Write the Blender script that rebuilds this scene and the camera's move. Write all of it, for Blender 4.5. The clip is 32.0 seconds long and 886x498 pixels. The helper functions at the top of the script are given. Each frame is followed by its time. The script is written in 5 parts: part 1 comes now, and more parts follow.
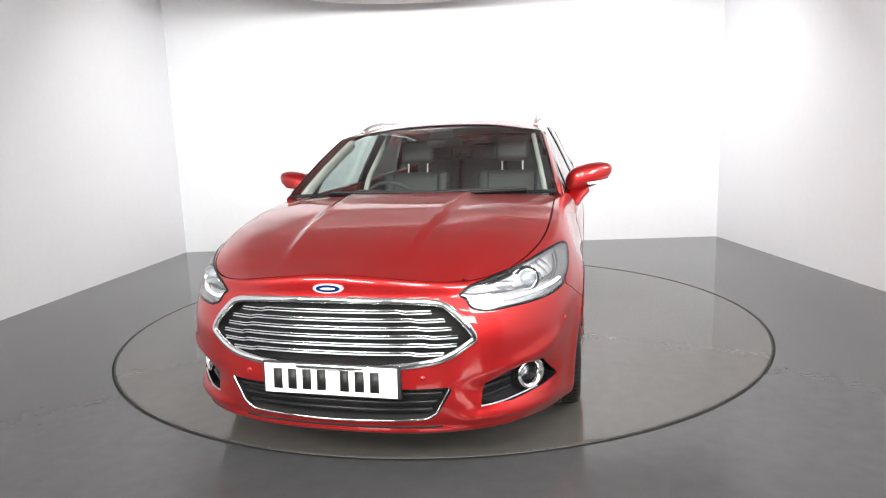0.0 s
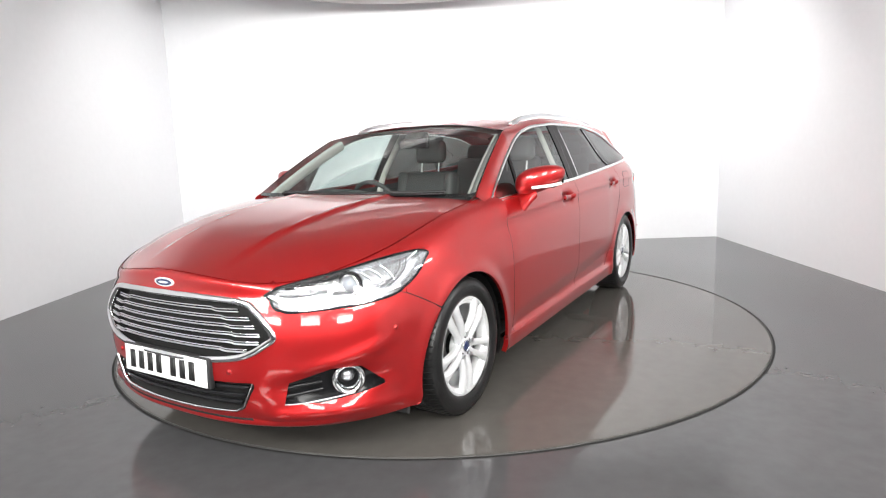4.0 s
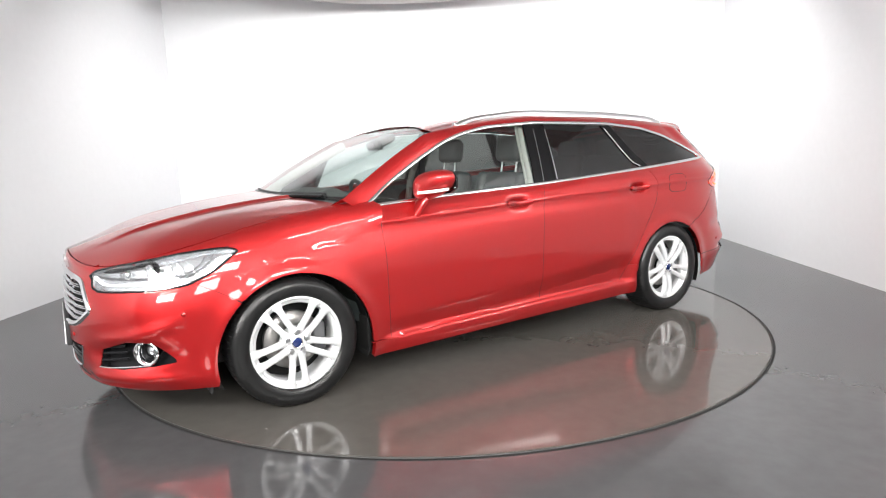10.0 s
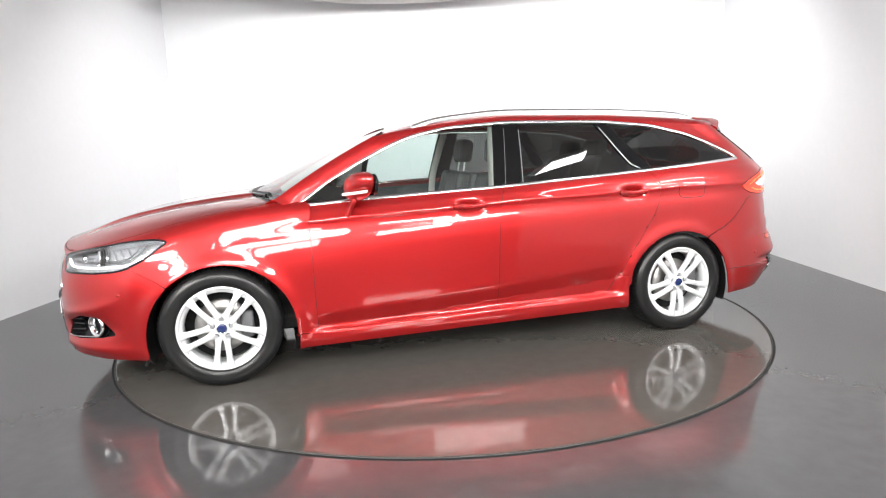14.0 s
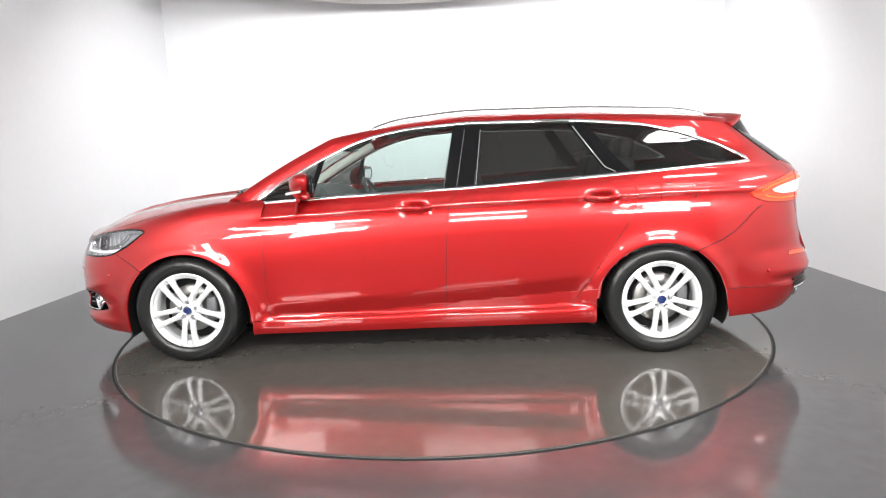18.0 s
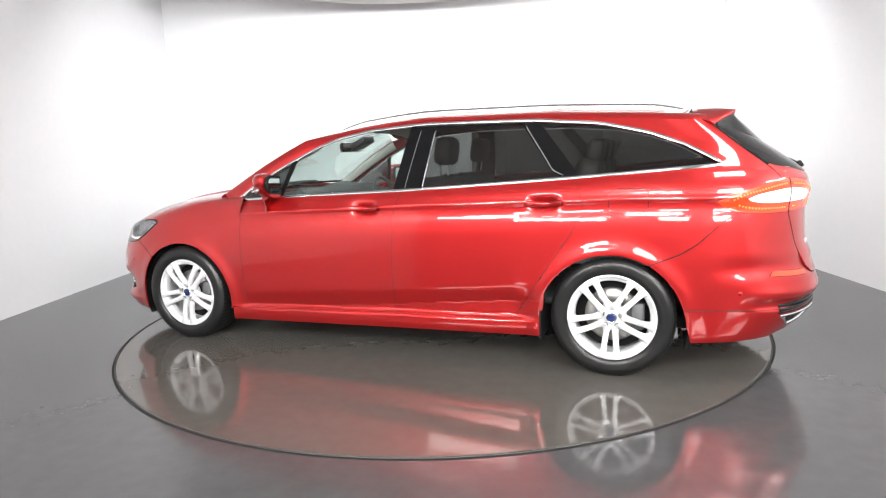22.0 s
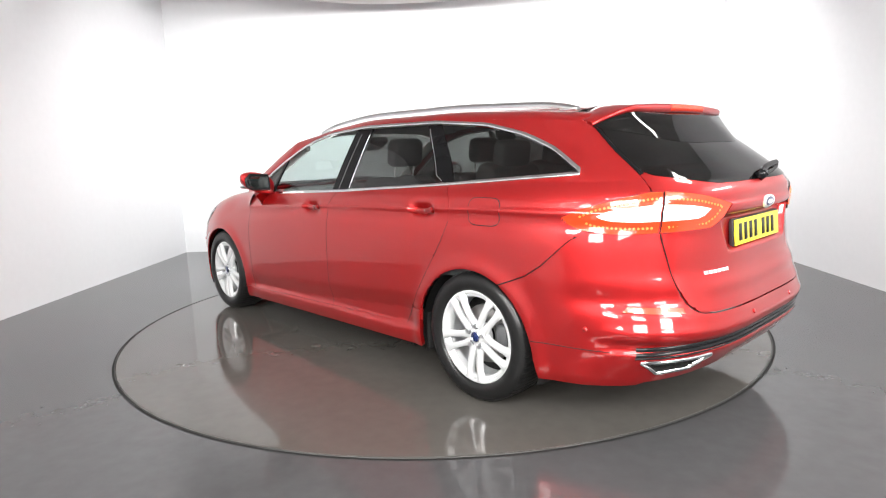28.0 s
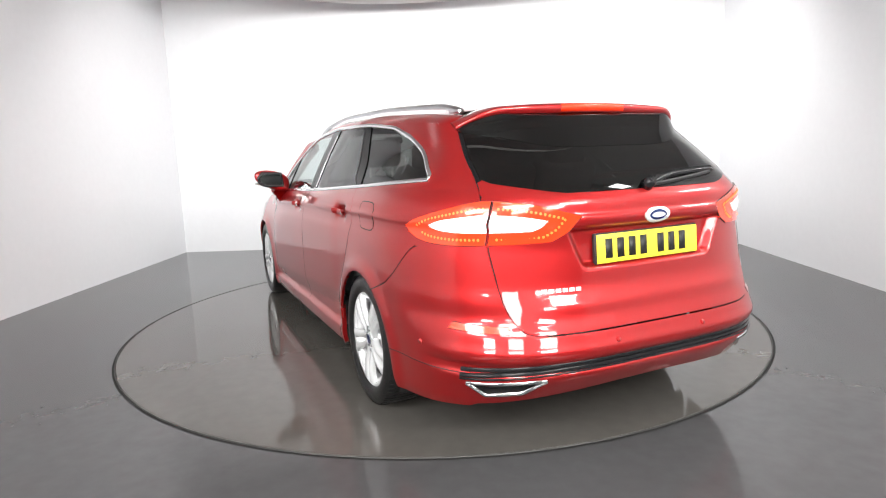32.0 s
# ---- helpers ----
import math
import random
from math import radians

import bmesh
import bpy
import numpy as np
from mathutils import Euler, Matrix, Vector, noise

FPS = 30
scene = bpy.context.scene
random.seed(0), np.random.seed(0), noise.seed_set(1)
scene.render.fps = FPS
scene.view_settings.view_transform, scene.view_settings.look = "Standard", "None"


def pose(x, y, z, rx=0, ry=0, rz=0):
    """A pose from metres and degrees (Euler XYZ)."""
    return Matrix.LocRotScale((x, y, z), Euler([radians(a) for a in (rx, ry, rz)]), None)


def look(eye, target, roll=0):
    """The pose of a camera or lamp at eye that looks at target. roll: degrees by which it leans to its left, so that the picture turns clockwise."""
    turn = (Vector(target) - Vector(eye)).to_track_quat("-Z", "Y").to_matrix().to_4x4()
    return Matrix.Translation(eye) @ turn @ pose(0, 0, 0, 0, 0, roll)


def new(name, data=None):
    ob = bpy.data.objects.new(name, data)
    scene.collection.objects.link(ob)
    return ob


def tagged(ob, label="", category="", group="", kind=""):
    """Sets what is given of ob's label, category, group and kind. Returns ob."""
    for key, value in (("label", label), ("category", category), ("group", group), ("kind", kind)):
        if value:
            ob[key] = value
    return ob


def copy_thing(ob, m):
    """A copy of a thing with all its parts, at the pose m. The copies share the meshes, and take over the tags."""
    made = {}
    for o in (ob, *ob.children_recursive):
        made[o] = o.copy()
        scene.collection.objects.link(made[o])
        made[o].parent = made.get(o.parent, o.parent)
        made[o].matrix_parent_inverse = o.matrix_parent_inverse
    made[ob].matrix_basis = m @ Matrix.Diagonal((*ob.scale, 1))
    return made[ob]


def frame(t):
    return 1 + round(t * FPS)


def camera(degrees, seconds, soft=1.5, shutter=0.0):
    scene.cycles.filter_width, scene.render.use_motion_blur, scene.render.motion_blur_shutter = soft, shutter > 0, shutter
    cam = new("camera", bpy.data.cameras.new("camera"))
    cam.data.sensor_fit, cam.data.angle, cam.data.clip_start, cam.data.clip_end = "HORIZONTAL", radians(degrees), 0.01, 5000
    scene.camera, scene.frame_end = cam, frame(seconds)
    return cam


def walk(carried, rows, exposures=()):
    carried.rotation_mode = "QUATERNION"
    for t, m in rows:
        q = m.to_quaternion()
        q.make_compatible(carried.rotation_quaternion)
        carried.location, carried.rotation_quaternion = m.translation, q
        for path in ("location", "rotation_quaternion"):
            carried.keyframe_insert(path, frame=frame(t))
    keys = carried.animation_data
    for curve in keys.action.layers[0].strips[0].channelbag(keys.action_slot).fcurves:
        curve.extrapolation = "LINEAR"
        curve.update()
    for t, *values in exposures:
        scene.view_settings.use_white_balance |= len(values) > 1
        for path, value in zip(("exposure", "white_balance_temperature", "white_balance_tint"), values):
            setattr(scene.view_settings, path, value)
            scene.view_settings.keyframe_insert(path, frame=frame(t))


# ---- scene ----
# ---- camera: it stands still before the turntable ----
cam = camera(72.72, 32.0, soft=1.15)
EYE = Vector((0.0, -4.5335, 1.2240))
YAW, TILT = radians(0.247), radians(9.104)
AIM = EYE + Vector((math.sin(YAW) * math.cos(TILT), math.cos(YAW) * math.cos(TILT), -math.sin(TILT)))
walk(cam, [(0.0, look(EYE, AIM, -2.040)), (32.0, look(EYE, AIM, -2.040))],
     exposures=[(0.0, -0.17), (2.0, -0.13), (7.0, -0.02), (18.0, 0.0), (22.0, 0.10), (26.0, 0.16), (29.0, 0.06), (32.0, -0.10)])

# ---- world and exposure ----
world = bpy.data.worlds.new("world")
scene.world = world
world.use_nodes = True
world.node_tree.nodes["Background"].inputs[0].default_value = (0.9, 0.95, 1.0, 1)
world.node_tree.nodes["Background"].inputs[1].default_value = 0.2
scene.view_settings.exposure = 0.0


PANELS = []


def panel_lamp(x, y, z, sx, sy, watts, aim, tone=(1.0, 0.985, 0.96), spread=180):
    """One rectangular area lamp, out of view, set up as a light panel."""
    data = bpy.data.lights.new("light_panel", "AREA")
    data.shape, data.size, data.size_y, data.energy, data.color = "RECTANGLE", sx, sy, watts, tone
    data.spread = radians(spread)
    ob = new("panel_light", data)
    ob.matrix_world = look((x, y, z), aim)
    PANELS.append((ob.matrix_world.copy(), sx, sy))
    return ob


# wall washers over the turntable, and light panels in the hall behind the camera
for px in (-1.6, 0.0, 1.75):
    panel_lamp(px, 1.5, 2.97, 1.4, 0.35, 74 + 8 * (px > 1), (px * 0.9 if px < 0 else px, 3.6, 0.75))
for px in (-2.9, 0.0, 2.9):
    k = 0.92 if px == 0 else 1.5 - 0.02 * px
    panel_lamp(px, -5.2, 2.62, 1.5, 0.6, 54 * k, (px * 0.4, -1.0, 0.3), spread=125)
    panel_lamp(px, -7.6, 2.35, 1.4, 0.9, 50 * k, (px * 0.5, -1.0, 0.7), spread=125)


# unseen washer, added to brighten the right wall and what mirrors it
panel_lamp(2.35, -2.0, 2.95, 0.3, 1.4, 40, (3.55, -2.1, 1.25))
panel_lamp(3.44, -1.6, 2.10, 1.7, 0.08, 40, (0.3, 0.2, 0.9))

# ---- materials ----
def rgb(c):
    return (*c, 1.0) if len(c) == 3 else c


def mat(name, color, rough=0.5, metal=0.0, coat=0.0, var=0.06, scale=8.0, bump=0.0, bscale=200.0, emit=0.0, trans=0.0, ior=1.45, alpha=1.0, spec=0.5):
    """A surface with colour variation at two scales, uneven gloss and fine relief."""
    m = bpy.data.materials.new(name)
    m.use_nodes = True
    nt = m.node_tree
    b = nt.nodes["Principled BSDF"]
    b.inputs["Roughness"].default_value = rough
    b.inputs["Metallic"].default_value = metal
    b.inputs["Coat Weight"].default_value = coat
    b.inputs["Coat Roughness"].default_value = 0.03
    b.inputs["IOR"].default_value = ior
    b.inputs["Specular IOR Level"].default_value = spec
    b.inputs["Transmission Weight"].default_value = trans
    b.inputs["Alpha"].default_value = alpha
    b.inputs["Base Color"].default_value = rgb(color)
    if emit:
        b.inputs["Emission Color"].default_value = rgb(color)
        b.inputs["Emission Strength"].default_value = emit
    if var:
        co = nt.nodes.new("ShaderNodeTexCoord")
        n1, n2 = nt.nodes.new("ShaderNodeTexNoise"), nt.nodes.new("ShaderNodeTexNoise")
        n1.inputs["Scale"].default_value, n2.inputs["Scale"].default_value = scale, scale * 14
        n1.inputs["Detail"].default_value = n2.inputs["Detail"].default_value = 4
        add = nt.nodes.new("ShaderNodeMath")
        add.operation = "MULTIPLY_ADD"
        add.inputs[1].default_value = 0.5
        half = nt.nodes.new("ShaderNodeMath")
        half.operation = "MULTIPLY"
        half.inputs[1].default_value = 0.5
        for n in (n1, n2):
            nt.links.new(co.outputs["Object"], n.inputs["Vector"])
        nt.links.new(n2.outputs["Fac"], half.inputs[0])
        nt.links.new(n1.outputs["Fac"], add.inputs[0])
        nt.links.new(half.outputs[0], add.inputs[2])
        ramp = nt.nodes.new("ShaderNodeMapRange")
        ramp.inputs["From Min"].default_value, ramp.inputs["From Max"].default_value = 0.3, 0.7
        ramp.inputs["To Min"].default_value, ramp.inputs["To Max"].default_value = 1 - var, 1 + var
        nt.links.new(add.outputs[0], ramp.inputs["Value"])
        hsv = nt.nodes.new("ShaderNodeHueSaturation")
        hsv.inputs["Color"].default_value = rgb(color)
        nt.links.new(ramp.outputs[0], hsv.inputs["Value"])
        nt.links.new(hsv.outputs[0], b.inputs["Base Color"])
        if not metal:
            rr = nt.nodes.new("ShaderNodeMath")
            rr.operation = "MULTIPLY"
            rr.inputs[1].default_value = rough
            nt.links.new(ramp.outputs[0], rr.inputs[0])
            nt.links.new(rr.outputs[0], b.inputs["Roughness"])
    if bump:
        co = nt.nodes.new("ShaderNodeTexCoord")
        n3 = nt.nodes.new("ShaderNodeTexNoise")
        n3.inputs["Scale"].default_value = bscale
        n3.inputs["Detail"].default_value = 3
        bp = nt.nodes.new("ShaderNodeBump")
        bp.inputs["Strength"].default_value = bump
        bp.inputs["Distance"].default_value = 0.002
        nt.links.new(co.outputs["Object"], n3.inputs["Vector"])
        nt.links.new(n3.outputs["Fac"], bp.inputs["Height"])
        nt.links.new(bp.outputs[0], b.inputs["Normal"])
    return m


def clear(name, tint, rough=0.0, gloss=0.085):
    """Thin glass: it lets light straight through, tinted, and mirrors by Fresnel."""
    m = bpy.data.materials.new(name)
    m.use_nodes = True
    nt = m.node_tree
    nt.nodes.remove(nt.nodes["Principled BSDF"])
    out = nt.nodes["Material Output"]
    tr, gl, mx, fr, pw, ma = (nt.nodes.new(k) for k in ("ShaderNodeBsdfTransparent", "ShaderNodeBsdfGlossy", "ShaderNodeMixShader", "ShaderNodeLayerWeight", "ShaderNodeMath", "ShaderNodeMath"))
    tr.inputs[0].default_value = rgb(tint)
    gl.inputs["Roughness"].default_value = rough
    fr.inputs["Blend"].default_value = 0.5
    pw.operation, ma.operation = "POWER", "MULTIPLY_ADD"
    pw.inputs[1].default_value = 5.0
    ma.inputs[1].default_value, ma.inputs[2].default_value = 0.88, gloss
    nt.links.new(fr.outputs["Facing"], pw.inputs[0])
    nt.links.new(pw.outputs[0], ma.inputs[0])
    nt.links.new(ma.outputs[0], mx.inputs[0])
    nt.links.new(tr.outputs[0], mx.inputs[1])
    nt.links.new(gl.outputs[0], mx.inputs[2])
    nt.links.new(mx.outputs[0], out.inputs[0])
    return m


PAINT = mat("red_paint", (0.42, 0.011, 0.012), 0.38, 0.72, 1.0, 0.05, 900.0)
PAINT.node_tree.nodes["Principled BSDF"].inputs["Coat Roughness"].default_value = 0.008
CHROME = mat("chrome", (0.82, 0.83, 0.84), 0.08, 1.0, 0, 0.03)
SATIN = mat("satin_aluminium", (0.72, 0.73, 0.75), 0.28, 1.0, 0, 0.03, 20)
SILVER = mat("silver_wheel_paint", (0.66, 0.67, 0.68), 0.30, 0.35, 0.7, 0.04, 30)
BLACK = mat("gloss_black", (0.010, 0.010, 0.011), 0.16, 0, 0, 0.1, spec=0.22)
PILLAR = mat("black_pillar_film", (0.006, 0.006, 0.0065), 0.2, 0, 0, 0.1, spec=0.14)
DULL = mat("black_plastic", (0.02, 0.02, 0.021), 0.5, 0, 0, 0.15, 30, 0.15, 500)
DARK = mat("dark_void", (0.008, 0.008, 0.008), 0.8, 0, 0, 0.1)
RUBBER = mat("tyre_rubber", (0.008, 0.008, 0.0082), 0.32, 0, 0, 0.2, 25, 0.2, 300, spec=0.45)
GLASS = clear("clear_glass", (0.70, 0.78, 0.76), gloss=0.11)
TINT = clear("privacy_glass", (0.115, 0.118, 0.116))
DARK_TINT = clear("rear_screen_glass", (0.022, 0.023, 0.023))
LENS = clear("lamp_lens", (0.96, 0.97, 0.98))
REFLECTOR = mat("lamp_reflector", (0.52, 0.53, 0.55), 0.27, 0.8, 0, 0.15, 40)
WHITE_GLOW = mat("white_lamp", (0.95, 0.95, 0.94), 0.25, 0, 0.5, 0, emit=0.45)
RED_LENS = mat("red_lamp_lens", (0.80, 0.035, 0.008), 0.12, 0, 1.0, 0, 60, 0.3, 120, emit=0.45)
DEEP_RED = mat("red_reflector", (0.75, 0.045, 0.012), 0.22, 0, 1.0, 0.1, 60, 0.3, 150)
RED_GLOW = mat("red_lamp_glow", (1.0, 0.13, 0.02), 0.3, 0, 0, 0, emit=1.3)
AMBER = mat("amber_lens", (0.85, 0.30, 0.02), 0.2, 0, 0.6, 0.1)
WHITE_LENS = mat("white_lens", (0.85, 0.84, 0.82), 0.12, 0, 1.0, 0.08, 60)
PROJ = mat("projector_glass", (0.30, 0.32, 0.35), 0.03, 0.2, 1.0, 0.02)
MIRROR = mat("mirror_silver", (0.85, 0.86, 0.87), 0.01, 1.0, 0, 0)
POST = mat("bright_post", (0.9, 0.9, 0.9), 0.4, 0.3, 0, 0)
WHITE = mat("white_plate", (0.84, 0.84, 0.84), 0.35, 0, 0.3, 0.03)
YELLOW = mat("yellow_plate", (0.82, 0.68, 0.04), 0.35, 0, 0.3, 0.03)
INK = mat("black_ink", (0.012, 0.012, 0.012), 0.5, 0, 0, 0)
BLUE = mat("blue_badge", (0.008, 0.022, 0.11), 0.2, 0.3, 0.8, 0.05)
LEATHER = mat("grey_black_leather", (0.052, 0.056, 0.056), 0.45, 0, 0, 0.15, 12, 0.2, 150)
TRIM = mat("dark_cabin_plastic", (0.05, 0.06, 0.061), 0.55, 0, 0, 0.1, 20, 0.1, 300)
HEADLINER = mat("pale_headliner", (0.55, 0.54, 0.50), 0.85, 0, 0, 0.05, 30)
BRAKE = mat("brake_steel", (0.35, 0.34, 0.33), 0.4, 0.9, 0, 0.2, 30)
STEEL = mat("grey_cast_metal", (0.12, 0.12, 0.125), 0.55, 0.5, 0, 0.2, 20)
WALL = mat("white_wall_paint", (0.73, 0.74, 0.76), 0.55, 0, 0, 0.02, 1.2, 0.05, 60)
CEIL = mat("grey_ceiling_paint", (0.46, 0.455, 0.45), 0.7, 0, 0, 0.02, 1.5)
FLOOR = mat("grey_epoxy_floor", (0.064, 0.064, 0.066), 0.095, 0, 0.0, 0.12, 0.9, 0.007, 9, spec=0.41)
# warmer and lighter than FLOOR: the back wall's reflection put into the colour
DISC_TOP = mat("grey_turntable_reflection_tone", (0.082, 0.077, 0.070), 0.080, 0, 0.0, 0.10, 0.9, 0.006, 9, spec=0.42)
EDGE = mat("steel_ring", (0.04, 0.039, 0.037), 0.45, 0.4, 0, 0.2, 15)


# ---- mesh helpers ----
def part(name, bm, material, parent=None, label="", smooth=True):
    me = bpy.data.meshes.new(name)
    bm.to_mesh(me)
    bm.free()
    if smooth:
        for p in me.polygons:
            p.use_smooth = True
    me.materials.append(material)
    ob = new(name, me)
    if parent is not None:
        ob.parent = parent
    return tagged(ob, label)


def raw(name, V, F, material, parent=None, label="", N=None, smooth=True):
    """One mesh from vertex and face arrays, with the true normals of its surface where they are given."""
    me = bpy.data.meshes.new(name)
    me.from_pydata([tuple(map(float, p)) for p in V], [], F)
    me.polygons.foreach_set("use_smooth", [smooth] * len(me.polygons))
    if N is not None:
        me.normals_split_custom_set_from_vertices([tuple(map(float, n)) for n in N])
    me.materials.append(material)
    ob = new(name, me)
    if parent is not None:
        ob.parent = parent
    return tagged(ob, label)


def box_bm(sx, sy, sz, at=(0, 0, 0), bevel=0.0, rot=(0, 0, 0), segs=2):
    bm = bmesh.new()
    bmesh.ops.create_cube(bm, size=1.0, matrix=Matrix.Diagonal((sx, sy, sz, 1)))
    if bevel:
        bmesh.ops.bevel(bm, geom=bm.edges[:], offset=bevel, segments=segs, profile=0.5, affect="EDGES")
    bmesh.ops.transform(bm, matrix=pose(*at, *rot), verts=bm.verts)
    return bm


def cyl_bm(r1, r2, h, at=(0, 0, 0), rot=(0, 0, 0), segs=32, caps=True):
    bm = bmesh.new()
    bmesh.ops.create_cone(bm, cap_ends=caps, segments=segs, radius1=r1, radius2=r2, depth=h)
    bmesh.ops.transform(bm, matrix=pose(*at, *rot), verts=bm.verts)
    return bm


def lathe(profile, segs=64, axis="y"):
    """Turns a closed or open (radius, offset) profile about the y axis."""
    V, F = [], []
    n = len(profile)
    for i in range(segs):
        a = 2 * math.pi * i / segs
        for r, o in profile:
            V.append((r * math.cos(a), o, r * math.sin(a)))
    for i in range(segs):
        j = (i + 1) % segs
        for k in range(n - 1):
            F.append((i * n + k, i * n + k + 1, j * n + k + 1, j * n + k))
    return V, F


def smoothed(xs, ys, sigma=0.03):
    """A smooth curve through a few design points."""
    xs, ys = np.array(xs, float), np.array(ys, float)
    if xs[0] > xs[-1]:
        xs, ys = xs[::-1], ys[::-1]
    pad = (xs[-1] - xs[0]) * 0.3
    g = np.linspace(xs[0] - pad, xs[-1] + pad, 1600)
    s0, s1 = (ys[1] - ys[0]) / (xs[1] - xs[0]), (ys[-1] - ys[-2]) / (xs[-1] - xs[-2])
    v = np.interp(g, xs, ys)
    v = np.where(g < xs[0], ys[0] + (g - xs[0]) * s0, v)
    v = np.where(g > xs[-1], ys[-1] + (g - xs[-1]) * s1, v)
    step = g[1] - g[0]
    k = max(1, int(3 * sigma / step))
    w = np.exp(-0.5 * (np.arange(-k, k + 1) * step / sigma) ** 2)
    vv = np.convolve(np.pad(v, k, mode="reflect", reflect_type="odd"), w / w.sum(), mode="valid")
    return lambda x: np.interp(x, g, vv)


def step01(x, a, b):
    t = np.clip((x - a) / (b - a), 0, 1)
    return t * t * (3 - 2 * t)


def spline(pts, n=10, closed=False):
    """A smooth line through design points."""
    p = np.array(pts, float)
    m = len(p)
    out = []
    for i in range(m if closed else m - 1):
        if closed:
            a, b, c, d = p[(i - 1) % m], p[i], p[(i + 1) % m], p[(i + 2) % m]
        else:
            a, b, c, d = p[max(i - 1, 0)], p[i], p[i + 1], p[min(i + 2, m - 1)]
        for k in range(n):
            t = k / n
            out.append(0.5 * (2 * b + (c - a) * t + (2 * a - 5 * b + 4 * c - d) * t * t + (3 * b - a - 3 * c + d) * t ** 3))
    if not closed:
        out.append(p[-1])
    return np.array(out)


def fine(poly, n=6):
    """A polygon with each straight side cut in n."""
    p = np.array(poly, float)
    q = np.roll(p, -1, 0)
    return np.concatenate([a + (b - a) * (np.arange(n) / n)[:, None] for a, b in zip(p, q)])


def poly_field(P, poly):
    """Signed distance to a polygon (inside negative) and the nearest point of its border."""
    A, B = poly, np.roll(poly, -1, 0)
    best = np.full(len(P), 1e9)
    near = np.zeros_like(P)
    inside = np.zeros(len(P), bool)
    for a, b in zip(A, B):
        d = b - a
        L = d @ d
        if L < 1e-14:
            continue
        t = np.clip(((P - a) @ d) / L, 0, 1)
        q = a + t[:, None] * d
        e = ((P - q) ** 2).sum(1)
        m = e < best
        best[m], near[m] = e[m], q[m]
        c = (a[1] > P[:, 1]) != (b[1] > P[:, 1])
        with np.errstate(divide="ignore", invalid="ignore"):
            xi = a[0] + (P[:, 1] - a[1]) * d[0] / d[1]
        inside ^= c & (P[:, 0] < xi)
    d = np.sqrt(best)
    return np.where(inside, -d, d), near


def shrunk(poly, d):
    """The polygon moved inwards by d."""
    p = np.array(poly, float)
    area = 0.5 * np.sum(p[:, 0] * np.roll(p[:, 1], -1) - np.roll(p[:, 0], -1) * p[:, 1])
    t = np.roll(p, -1, 0) - np.roll(p, 1, 0)
    t /= np.linalg.norm(t, axis=1)[:, None] + 1e-12
    n = np.stack([-t[:, 1], t[:, 0]], 1) * (1 if area > 0 else -1)
    return p + n * d


def surf_normals(S, P, e=0.0015):
    a = S(P[:, 0] + e, P[:, 1]) - S(P[:, 0] - e, P[:, 1])
    b = S(P[:, 0], P[:, 1] + e) - S(P[:, 0], P[:, 1] - e)
    n = np.cross(a, b) * (-1.0 if S is side else 1.0)
    return n / (np.linalg.norm(n, axis=1)[:, None] + 1e-12)


